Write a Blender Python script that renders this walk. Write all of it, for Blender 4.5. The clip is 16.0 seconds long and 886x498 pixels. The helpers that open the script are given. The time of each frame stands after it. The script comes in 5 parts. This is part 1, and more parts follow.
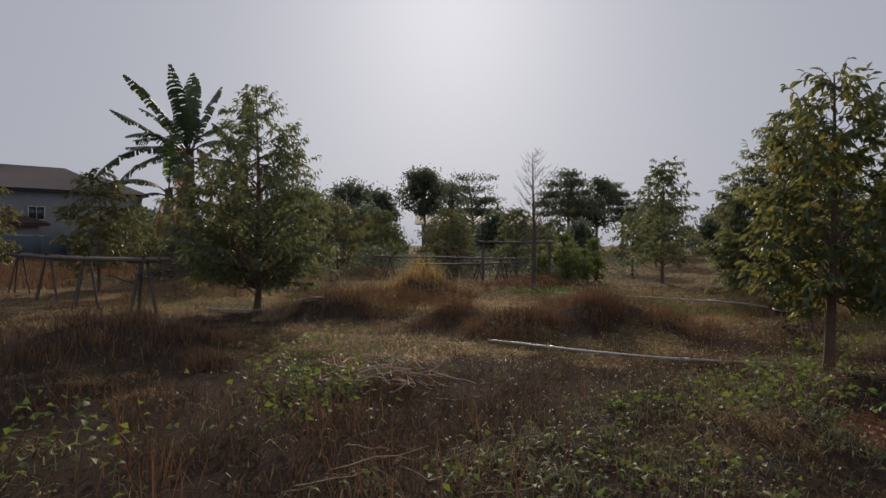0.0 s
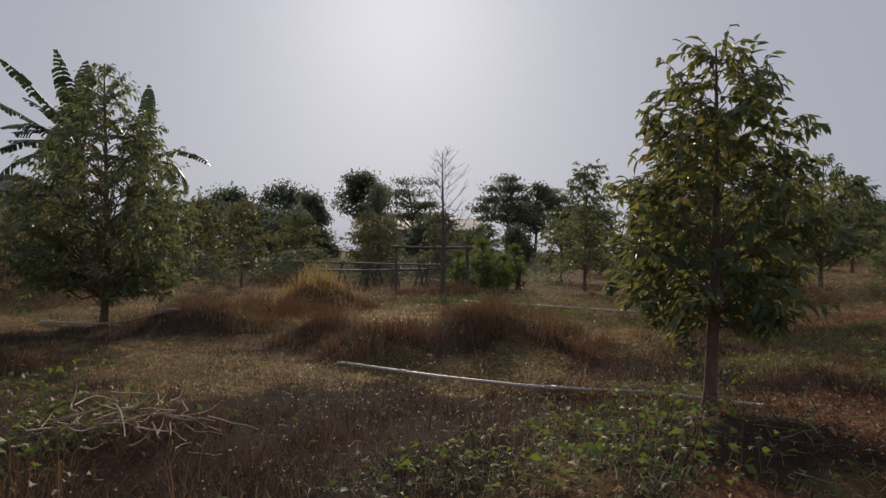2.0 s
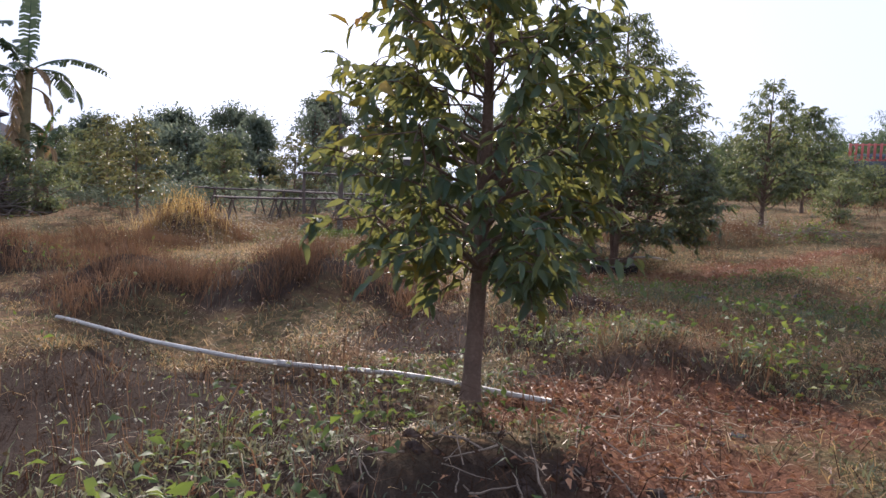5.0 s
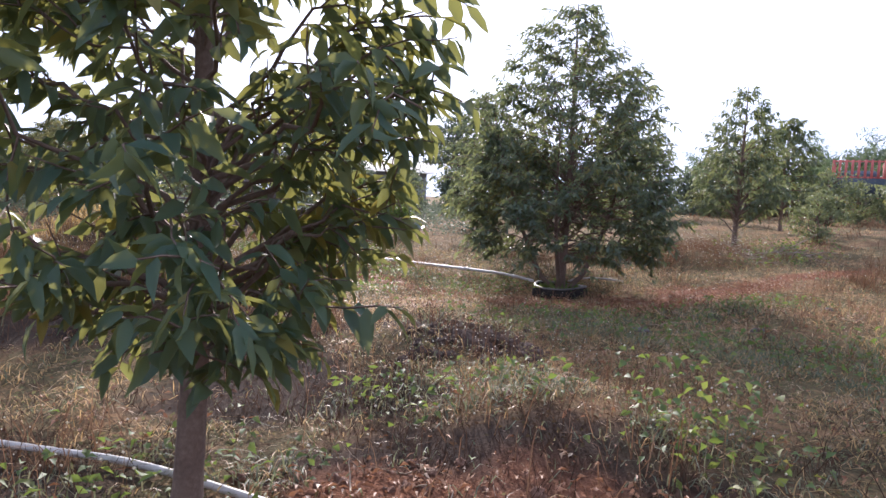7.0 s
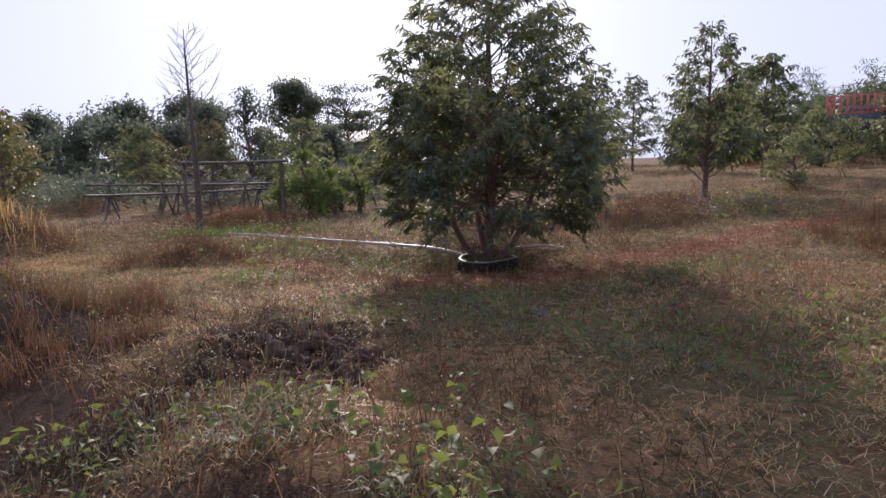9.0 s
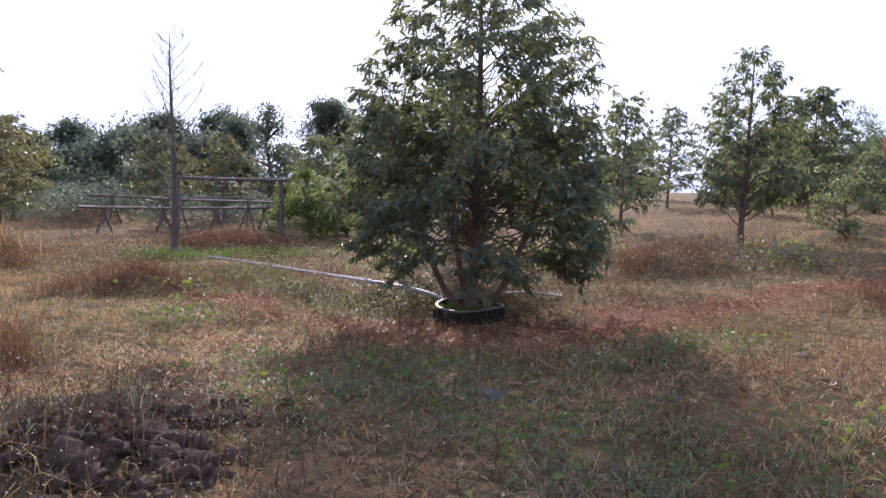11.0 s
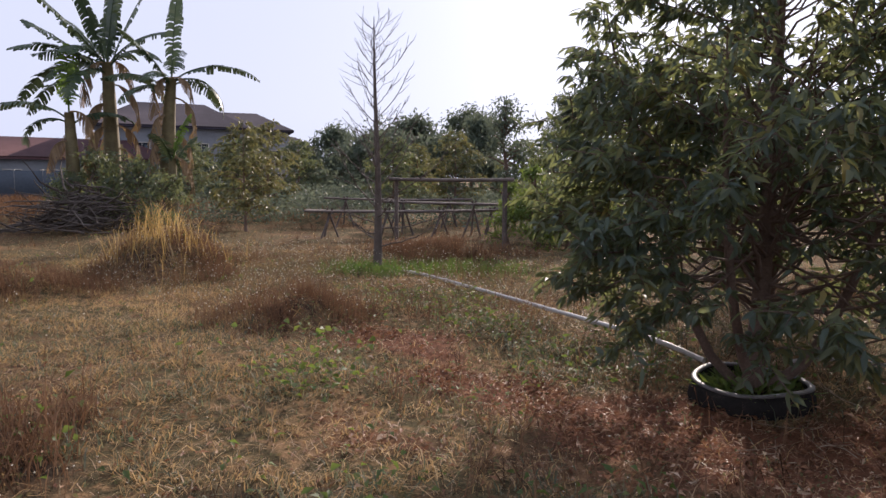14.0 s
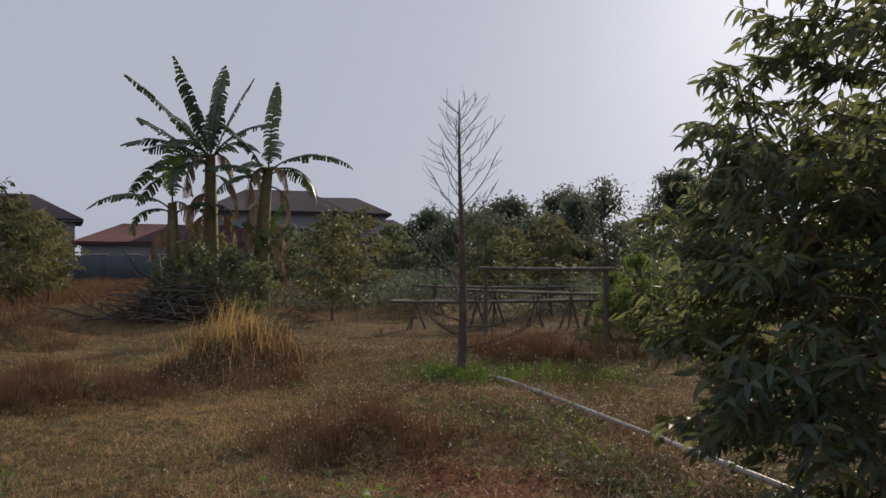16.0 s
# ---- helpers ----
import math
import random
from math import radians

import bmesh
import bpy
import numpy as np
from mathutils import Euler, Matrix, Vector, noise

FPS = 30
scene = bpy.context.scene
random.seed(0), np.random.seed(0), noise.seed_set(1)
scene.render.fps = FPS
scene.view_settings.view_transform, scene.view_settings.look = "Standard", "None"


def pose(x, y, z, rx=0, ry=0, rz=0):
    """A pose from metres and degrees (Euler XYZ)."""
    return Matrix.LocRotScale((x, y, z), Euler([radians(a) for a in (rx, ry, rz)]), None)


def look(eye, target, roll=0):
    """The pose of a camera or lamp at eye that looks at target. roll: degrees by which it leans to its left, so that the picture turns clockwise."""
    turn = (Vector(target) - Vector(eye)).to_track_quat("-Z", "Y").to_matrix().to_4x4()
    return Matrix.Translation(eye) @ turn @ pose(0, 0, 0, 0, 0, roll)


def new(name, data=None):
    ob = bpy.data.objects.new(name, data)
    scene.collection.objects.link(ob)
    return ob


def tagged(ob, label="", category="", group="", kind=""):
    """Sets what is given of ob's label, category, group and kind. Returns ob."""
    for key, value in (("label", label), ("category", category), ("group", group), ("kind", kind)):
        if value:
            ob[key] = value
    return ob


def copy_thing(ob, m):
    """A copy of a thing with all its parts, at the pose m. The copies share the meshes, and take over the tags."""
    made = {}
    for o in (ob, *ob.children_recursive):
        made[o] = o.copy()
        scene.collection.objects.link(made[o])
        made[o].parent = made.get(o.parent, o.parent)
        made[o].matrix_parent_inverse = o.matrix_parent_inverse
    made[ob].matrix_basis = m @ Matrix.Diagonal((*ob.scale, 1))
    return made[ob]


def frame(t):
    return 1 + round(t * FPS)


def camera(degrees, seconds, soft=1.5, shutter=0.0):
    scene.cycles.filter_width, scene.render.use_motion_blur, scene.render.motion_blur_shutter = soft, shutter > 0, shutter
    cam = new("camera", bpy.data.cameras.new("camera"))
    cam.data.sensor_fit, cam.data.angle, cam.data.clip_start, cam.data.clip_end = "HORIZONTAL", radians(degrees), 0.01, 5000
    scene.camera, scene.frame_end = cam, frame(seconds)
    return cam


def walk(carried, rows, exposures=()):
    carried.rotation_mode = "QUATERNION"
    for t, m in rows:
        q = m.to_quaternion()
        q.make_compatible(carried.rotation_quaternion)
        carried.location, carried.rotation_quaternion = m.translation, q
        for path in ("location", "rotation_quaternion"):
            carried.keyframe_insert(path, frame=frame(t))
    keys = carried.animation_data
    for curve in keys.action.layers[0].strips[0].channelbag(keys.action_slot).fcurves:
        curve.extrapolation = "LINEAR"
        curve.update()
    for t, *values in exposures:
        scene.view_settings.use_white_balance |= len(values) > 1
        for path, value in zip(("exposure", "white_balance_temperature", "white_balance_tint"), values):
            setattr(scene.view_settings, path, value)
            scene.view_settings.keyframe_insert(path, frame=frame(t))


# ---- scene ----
cam = camera(68.1, 16.0)
METRES, EYE, TILT, LEAN, TURN = 15.0, 1.48, 0.0, 0.0, 0.0
ROWS = [
    (0.0, 0.0, 0.0, 0.0, 0.0, -0.32, -0.25),
    (0.5, 0.0221, 0.0306, 0.0031, -3.28, -0.75, -0.54),
    (1.0, 0.0481, 0.048, -0.0006, -4.0, -0.18, -1.72),
    (1.5, 0.0689, 0.0728, -0.0023, -2.22, -0.95, -1.8),
    (2.0, 0.0924, 0.0974, 0.0001, -4.39, 0.18, -0.56),
    (2.5, 0.1225, 0.1203, -0.0005, -3.82, -1.81, 0.45),
    (3.0, 0.1489, 0.1455, -0.0003, -10.05, -3.07, 2.35),
    (3.5, 0.1773, 0.1616, -0.0006, -15.85, -2.83, 2.12),
    (4.0, 0.2009, 0.1824, -0.0024, -13.01, -5.93, -0.06),
    (6.5, 0.3147, 0.2894, -0.0023, -1.7, -5.3, -0.71),
    (7.0, 0.3355, 0.3142, -0.0036, -6.7, -4.55, -2.62),
    (7.5, 0.3617, 0.3329, -0.0039, -9.08, -4.1, -1.4),
    (8.0, 0.3939, 0.3469, -0.0017, -9.44, -5.68, 1.16),
    (10.5, 0.5023, 0.4515, 0.0009, -2.22, -7.95, -1.12),
    (11.0, 0.5147, 0.4779, 0.0039, -2.47, -5.42, -1.38),
    (11.5, 0.5314, 0.5077, 0.0016, -7.34, -6.54, -2.76),
    (12.0, 0.5444, 0.5374, 0.0017, -0.0, -7.36, -1.3),
    (12.5, 0.5433, 0.5704, 0.0003, -1.38, -6.32, 0.75),
    (13.0, 0.538, 0.6066, -0.0008, 3.93, -9.34, 0.97),
    (13.5, 0.5321, 0.6423, 0.0051, 13.02, -6.68, 1.78),
    (14.0, 0.5183, 0.6656, 0.009, 18.92, -6.04, -0.37),
    (14.5, 0.5137, 0.6926, 0.0093, 18.25, -8.47, -2.95),
    (15.0, 0.512, 0.7156, 0.0167, 23.2, -6.0, -1.85),
    (15.5, 0.5032, 0.7317, 0.019, 27.04, -2.84, -2.66),
    (16.0, 0.497, 0.7434, 0.0239, 27.33, 0.85, -0.01),
]
EXPOSURES = [(0.0, -0.66, 6200, 14), (2.0, -0.66, 6200, 14), (2.6, -0.63, 6200, 14), (3.5, -0.12, 6150, 16.5), (4.2, 0.22, 5850, 17.5), (6.3, 1.15, 5300, 20.5), (7.0, 1.08, 5300, 20.5), (7.5, 0.6, 5500, 22.5), (8.2, 0.1, 5750, 25.5), (10.3, 0.92, 5250, 23.5), (11.0, 0.84, 5250, 23.5), (11.5, 0.52, 5450, 23.5), (12.0, 0.69, 5300, 22.5), (12.5, 1.02, 5300, 21.5), (13.0, 1.32, 5350, 21.5), (13.5, 0.85, 5550, 21.5), (14.0, 0.35, 5800, 20.5), (14.5, 0.5, 5800, 17.5), (15.2, 0.25, 6050, 15), (15.7, -0.19, 6050, 14), (16.0, -0.43, 6050, 14)]
walk(cam, [(t, pose(0, 0, EYE, TILT, LEAN, TURN) @ pose(METRES * x, METRES * y, METRES * z, 90 + pitch, roll, yaw)) for t, x, y, z, yaw, pitch, roll in ROWS], EXPOSURES)

# ---- daylight: a low hazy sun ahead of the walker ----
SUN_ELEVATION, SUN_AZIMUTH = 23.0, 0.7  # degrees; azimuth from +y towards +x
world = bpy.data.worlds.new("hazy_sky")
scene.world = world
world.use_nodes = True
wn = world.node_tree
sky = wn.nodes.new("ShaderNodeTexSky")
sky.sky_type = "NISHITA"
sky.sun_disc = False
sky.sun_elevation, sky.sun_rotation = radians(SUN_ELEVATION), radians(SUN_AZIMUTH)
sky.air_density, sky.dust_density, sky.ozone_density = 1.0, 4.0, 1.0
soften = wn.nodes.new("ShaderNodeHueSaturation")
soften.inputs["Saturation"].default_value = 0.35
wn.links.new(sky.outputs[0], soften.inputs["Color"])
haze = wn.nodes.new("ShaderNodeMix")
haze.data_type = "RGBA"
haze.inputs[0].default_value = 0.895
haze.inputs[7].default_value = (7.95, 8.2, 8.85, 1)
wn.links.new(soften.outputs[0], haze.inputs[6])
wn.links.new(haze.outputs[2], wn.nodes["Background"].inputs[0])
wn.nodes["Background"].inputs[1].default_value = 0.08
sun_data = bpy.data.lights.new("sun", "SUN")
sun_data.energy, sun_data.angle, sun_data.color = 5.0, radians(0.8), (1.0, 0.83, 0.62)
sun = new("sun", sun_data)
_e, _a = radians(SUN_ELEVATION), radians(SUN_AZIMUTH)
sun.matrix_world = look((20 * math.sin(_a) * math.cos(_e), 20 * math.cos(_a) * math.cos(_e), 20 * math.sin(_e)), (0, 0, 0))

RNG = np.random.default_rng(7)


# ---- materials ----
def material(name, rough=0.8):
    m = bpy.data.materials.new(name)
    m.use_nodes = True
    b = m.node_tree.nodes["Principled BSDF"]
    b.inputs["Roughness"].default_value = rough
    return m, m.node_tree, b


def ramp_node(nt, stops):
    r = nt.nodes.new("ShaderNodeValToRGB")
    els = r.color_ramp.elements
    while len(els) < len(stops):
        els.new(0.5)
    for e, (p, c) in zip(els, stops):
        e.position, e.color = p, (*c, 1)
    return r


def noise_node(nt, scale, detail=4.0, coords="Object", rough=0.6):
    tc = nt.nodes.new("ShaderNodeTexCoord")
    n = nt.nodes.new("ShaderNodeTexNoise")
    n.inputs["Scale"].default_value, n.inputs["Detail"].default_value, n.inputs["Roughness"].default_value = scale, detail, rough
    nt.links.new(tc.outputs[coords], n.inputs["Vector"])
    return n


def mix_colour(nt, a, b, fac, blend="MIX"):
    m = nt.nodes.new("ShaderNodeMix")
    m.data_type, m.blend_type = "RGBA", blend
    for sock, val in ((m.inputs[0], fac), (m.inputs[6], a), (m.inputs[7], b)):
        if isinstance(val, bpy.types.NodeSocket):
            nt.links.new(val, sock)
        elif isinstance(val, tuple):
            sock.default_value = (*val, 1)
        else:
            sock.default_value = val
    return m.outputs[2]


def add_bump(nt, b, height, strength, distance=0.01):
    bump = nt.nodes.new("ShaderNodeBump")
    bump.inputs["Strength"].default_value, bump.inputs["Distance"].default_value = strength, distance
    nt.links.new(height, bump.inputs["Height"])
    nt.links.new(bump.outputs[0], b.inputs["Normal"])


def plain(name, stops, scale=6.0, rough=0.8, bump=0.3, metal=0.0, coords="Object", scale2=None):
    """Two-scale mottled surface: broad stains and fine grain."""
    m, nt, b = material(name, rough)
    broad, fine = noise_node(nt, scale, 3.0, coords), noise_node(nt, scale2 or scale * 9, 5.0, coords)
    r = ramp_node(nt, stops)
    mixv = nt.nodes.new("ShaderNodeMath")
    mixv.operation = "MULTIPLY_ADD"
    mixv.inputs[1].default_value = 0.45
    half = nt.nodes.new("ShaderNodeMath")
    half.operation = "MULTIPLY"
    half.inputs[1].default_value = 0.55
    nt.links.new(broad.outputs[0], half.inputs[0])
    nt.links.new(fine.outputs[0], mixv.inputs[0])
    nt.links.new(half.outputs[0], mixv.inputs[2])
    nt.links.new(mixv.outputs[0], r.inputs[0])
    nt.links.new(r.outputs[0], b.inputs["Base Color"])
    b.inputs["Metallic"].default_value = metal
    if bump:
        add_bump(nt, b, fine.outputs[0], bump)
    return m


def foliage(name, stops, through_colour, share=0.4, rough=0.5, patch=0.6, gloss=0.3):
    """Thin leaves: each its own tone, glowing where the sun comes through."""
    m, nt, b = material(name, rough)
    b.inputs["Specular IOR Level"].default_value = gloss
    geo = nt.nodes.new("ShaderNodeNewGeometry")
    r = ramp_node(nt, stops)
    n = noise_node(nt, patch, 2.0)
    add = nt.nodes.new("ShaderNodeMath")
    add.operation = "MULTIPLY_ADD"
    add.inputs[1].default_value = 0.6
    sub = nt.nodes.new("ShaderNodeMath")
    sub.operation = "MULTIPLY_ADD"
    sub.inputs[1].default_value, sub.inputs[2].default_value = 1.0, -0.3
    nt.links.new(n.outputs[0], sub.inputs[0])
    nt.links.new(geo.outputs["Random Per Island"], add.inputs[0])
    nt.links.new(sub.outputs[0], add.inputs[2])
    nt.links.new(add.outputs[0], r.inputs[0])
    nt.links.new(r.outputs[0], b.inputs["Base Color"])
    tr = nt.nodes.new("ShaderNodeBsdfTranslucent")
    nt.links.new(mix_colour(nt, r.outputs[0], through_colour, 0.5), tr.inputs[0])
    mx = nt.nodes.new("ShaderNodeMixShader")
    mx.inputs[0].default_value = share
    nt.links.new(b.outputs[0], mx.inputs[1])
    nt.links.new(tr.outputs[0], mx.inputs[2])
    nt.links.new(mx.outputs[0], nt.nodes["Material Output"].inputs[0])
    return m


M_LEAF = foliage("durian_leaf", [(0.0, (0.040, 0.082, 0.062)), (0.48, (0.060, 0.106, 0.062)), (0.72, (0.10, 0.125, 0.045)), (0.86, (0.24, 0.17, 0.03)), (0.96, (0.38, 0.16, 0.025))], (0.42, 0.38, 0.07), 0.41, 0.45, 0.9, 0.3)
M_LEAF_DENSE = foliage("dark_durian_leaf", [(0.0, (0.054, 0.084, 0.074)), (0.5, (0.074, 0.106, 0.080)), (0.78, (0.115, 0.132, 0.066)), (0.96, (0.26, 0.19, 0.05))], (0.36, 0.38, 0.10), 0.46, 0.5, 0.8, 0.4)
M_LEAF_YELLOW = foliage("yellowing_leaf", [(0.0, (0.070, 0.095, 0.045)), (0.5, (0.11, 0.12, 0.052)), (0.9, (0.20, 0.15, 0.055))], (0.30, 0.27, 0.09), 0.42, 0.5)
# paler and bluer than near leaves: distance haze is put into this colour
M_HAZED_FAR_LEAF = foliage("hazed_far_foliage", [(0.0, (0.072, 0.096, 0.074)), (0.5, (0.100, 0.128, 0.088)), (0.95, (0.165, 0.172, 0.10))], (0.19, 0.22, 0.14), 0.45, 0.6, 0.3)
M_BAMBOO_LEAF = foliage("bamboo_leaf", [(0.0, (0.05, 0.085, 0.042)), (0.6, (0.085, 0.125, 0.058)), (0.95, (0.13, 0.16, 0.075))], (0.20, 0.26, 0.09), 0.4, 0.6)
M_BAMBOO_STEM = plain("green_bamboo_stem", [(0.3, (0.10, 0.12, 0.04)), (0.7, (0.20, 0.21, 0.08))], 2.0, 0.5, 0.1)
M_BANANA = foliage("banana_leaf", [(0.0, (0.030, 0.052, 0.028)), (0.6, (0.050, 0.078, 0.036)), (0.95, (0.09, 0.105, 0.055))], (0.12, 0.15, 0.06), 0.18, 0.45, 0.4)
M_BANANA_YOUNG = foliage("young_banana_leaf", [(0.0, (0.07, 0.13, 0.03)), (0.95, (0.14, 0.20, 0.05))], (0.30, 0.45, 0.05), 0.45, 0.45, 0.4)
M_DRY_GRASS = foliage("dry_grass", [(0.0, (0.20, 0.122, 0.058)), (0.5, (0.40, 0.265, 0.122)), (0.95, (0.58, 0.43, 0.23))], (0.64, 0.43, 0.17), 0.42, 0.7, 0.35, 0.2)
M_RED_GRASS = foliage("seeding_red_grass", [(0.0, (0.075, 0.043, 0.028)), (0.5, (0.150, 0.086, 0.050)), (0.95, (0.28, 0.175, 0.098))], (0.34, 0.19, 0.10), 0.2, 0.8, 0.35, 0.08)
M_GREEN_GRASS = foliage("green_grass", [(0.0, (0.060, 0.084, 0.066)), (0.5, (0.108, 0.130, 0.094)), (0.95, (0.28, 0.24, 0.15))], (0.30, 0.29, 0.12), 0.4, 0.6, 0.5, 0.25)
M_GOLD_GRASS = foliage("golden_tuft_grass", [(0.0, (0.211, 0.127, 0.045)), (0.5, (0.334, 0.213, 0.068)), (0.95, (0.484, 0.344, 0.135))], (0.60, 0.42, 0.14), 0.45, 0.6, 0.5)
M_HERB = foliage("weed_leaf", [(0.0, (0.046, 0.081, 0.028)), (0.6, (0.082, 0.126, 0.038)), (0.93, (0.18, 0.18, 0.05)), (0.99, (0.52, 0.37, 0.05))], (0.30, 0.38, 0.05), 0.41, 0.6, 0.7)
M_LITTER = foliage("fallen_leaf", [(0.0, (0.07, 0.036, 0.025)), (0.45, (0.20, 0.092, 0.05)), (0.75, (0.38, 0.20, 0.105)), (0.95, (0.64, 0.52, 0.38))], (0.38, 0.18, 0.08), 0.22, 0.6, 1.2, 0.3)
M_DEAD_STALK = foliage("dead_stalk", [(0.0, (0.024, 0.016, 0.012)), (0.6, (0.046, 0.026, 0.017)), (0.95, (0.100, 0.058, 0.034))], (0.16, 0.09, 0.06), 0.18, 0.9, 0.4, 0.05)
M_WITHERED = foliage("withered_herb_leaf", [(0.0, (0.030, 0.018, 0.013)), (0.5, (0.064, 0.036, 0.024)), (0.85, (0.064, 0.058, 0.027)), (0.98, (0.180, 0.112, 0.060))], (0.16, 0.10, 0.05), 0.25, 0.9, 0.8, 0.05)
M_STRAW = foliage("pale_straw", [(0.0, (0.26, 0.17, 0.11)), (0.6, (0.46, 0.32, 0.19)), (0.95, (0.66, 0.50, 0.32))], (0.55, 0.36, 0.14), 0.25, 0.5, 0.8, 0.5)
M_LUSH = foliage("lush_grass_blade", [(0.0, (0.045, 0.095, 0.025)), (0.9, (0.10, 0.17, 0.035))], (0.22, 0.36, 0.04), 0.38, 0.6, 0.8)
M_SMALL_HERB = foliage("small_herb_leaf", [(0.0, (0.069, 0.048, 0.039)), (0.35, (0.131, 0.081, 0.050)), (0.6, (0.083, 0.098, 0.049)), (0.85, (0.140, 0.141, 0.063)), (0.98, (0.366, 0.257, 0.158))], (0.34, 0.30, 0.12), 0.38, 0.75, 0.8, 0.15)
M_PUFF = foliage("seed_head", [(0.0, (0.55, 0.50, 0.40)), (1.0, (0.80, 0.76, 0.66))], (0.8, 0.75, 0.62), 0.4, 0.9)
M_BARK = plain("durian_bark", [(0.25, (0.055, 0.035, 0.025)), (0.5, (0.13, 0.085, 0.06)), (0.75, (0.22, 0.16, 0.12))], 5.0, 0.9, 0.7)
M_TWIG = plain("dead_twig", [(0.3, (0.12, 0.09, 0.07)), (0.7, (0.30, 0.24, 0.18))], 8.0, 0.9, 0.4)
M_DARK_TWIG = plain("dark_bare_twig", [(0.3, (0.05, 0.04, 0.033)), (0.7, (0.15, 0.12, 0.10))], 8.0, 0.9, 0.4)
M_PINK_TWIG = plain("bleached_twig", [(0.3, (0.36, 0.25, 0.20)), (0.7, (0.56, 0.43, 0.35))], 8.0, 0.85, 0.4)
M_PALE_TWIG = plain("pale_twig", [(0.3, (0.22, 0.16, 0.11)), (0.7, (0.42, 0.33, 0.23))], 8.0, 0.85, 0.4)
M_PSEUDOSTEM = plain("banana_stem", [(0.25, (0.06, 0.045, 0.025)), (0.5, (0.16, 0.13, 0.06)), (0.8, (0.26, 0.22, 0.10))], 4.0, 0.7, 0.5)
M_DRY_FROND = foliage("dry_banana_leaf", [(0.0, (0.14, 0.09, 0.05)), (0.9, (0.32, 0.23, 0.13))], (0.4, 0.26, 0.1), 0.3, 0.8)
M_BAMBOO = plain("weathered_bamboo", [(0.3, (0.05, 0.04, 0.036)), (0.5, (0.10, 0.08, 0.07)), (0.75, (0.20, 0.165, 0.145))], 3.0, 0.9, 0.3)
M_PVC = plain("grey_pvc", [(0.3, (0.28, 0.26, 0.235)), (0.6, (0.45, 0.43, 0.40)), (0.8, (0.56, 0.54, 0.51))], 3.0, 0.5, 0.1)
M_RUBBER = plain("old_tyre_rubber", [(0.3, (0.012, 0.011, 0.011)), (0.6, (0.026, 0.023, 0.021)), (0.85, (0.08, 0.06, 0.048))], 5.0, 0.88, 0.5)
M_WORN_LIP = plain("worn_tyre_edge", [(0.3, (0.06, 0.055, 0.05)), (0.7, (0.20, 0.185, 0.17))], 6.0, 0.5, 0.3)
M_CLOD = plain("dry_clod", [(0.25, (0.030, 0.022, 0.019)), (0.5, (0.060, 0.043, 0.036)), (0.8, (0.12, 0.088, 0.07))], 9.0, 1.0, 1.0)
M_RED_CLOD = plain("reddish_clod", [(0.25, (0.07, 0.036, 0.025)), (0.5, (0.15, 0.078, 0.05)), (0.8, (0.26, 0.15, 0.10))], 9.0, 1.0, 1.0)
M_STONE = plain("grey_stone", [(0.25, (0.056, 0.050, 0.046)), (0.8, (0.124, 0.112, 0.105))], 5.0, 0.9, 0.7)
M_RED_PAINT = plain("faded_red_paint", [(0.3, (0.34, 0.07, 0.06)), (0.6, (0.50, 0.12, 0.10)), (0.85, (0.58, 0.25, 0.20))], 3.0, 0.5, 0.2)
M_DARK_PAINT = plain("dark_blue_paint", [(0.3, (0.02, 0.03, 0.045)), (0.7, (0.05, 0.065, 0.09))], 3.0, 0.5, 0.2)
M_STEEL = plain("dull_steel", [(0.3, (0.15, 0.14, 0.13)), (0.7, (0.30, 0.29, 0.28))], 4.0, 0.5, 0.2, 0.6)
M_WALL = plain("house_render", [(0.3, (0.160, 0.168, 0.188)), (0.7, (0.240, 0.252, 0.268))], 0.5, 0.9, 0.2)
M_ROOF_RED = plain("red_clay_roof", [(0.3, (0.064, 0.036, 0.038)), (0.7, (0.098, 0.053, 0.055))], 0.7, 0.85, 0.4)
M_ROOF_DARK = plain("dark_tile_roof", [(0.3, (0.029, 0.027, 0.035)), (0.7, (0.049, 0.044, 0.057))], 0.7, 0.85, 0.4)
M_FENCE = plain("dark_fence_sheet", [(0.3, (0.035, 0.05, 0.07)), (0.7, (0.07, 0.09, 0.12))], 0.7, 0.6, 0.2)
M_GLASS_DARK, _nt, _b = material("window_glass", 0.08)
_b.inputs["Base Color"].default_value = (0.03, 0.04, 0.05, 1)
M_SHEET = plain("pale_metal_sheet", [(0.3, (0.40, 0.37, 0.32)), (0.7, (0.55, 0.52, 0.46))], 1.0, 0.8, 0.1, 0.0)


# ---- numpy geometry ----
def mesh_of(name, v, f, mat, smooth=False):
    """One mesh from vertices (n, 3) and faces (m, k)."""
    v, f = np.asarray(v, np.float32), np.asarray(f, np.int32)
    me = bpy.data.meshes.new(name)
    me.vertices.add(len(v))
    me.vertices.foreach_set("co", v.ravel())
    me.loops.add(f.size)
    me.loops.foreach_set("vertex_index", f.ravel())
    me.polygons.add(len(f))
    me.polygons.foreach_set("loop_start", np.arange(len(f), dtype=np.int32) * f.shape[1])
    me.materials.append(mat)
    me.update(calc_edges=True)
    if smooth:
        me.polygons.foreach_set("use_smooth", np.ones(len(f), bool))
    return me


def part(name, geo, mat, parent=None, label="", smooth=False):
    ob = new(name, mesh_of(name, geo[0], geo[1], mat, smooth))
    if parent is not None:
        ob.parent = parent
    if label:
        tagged(ob, label)
    return ob


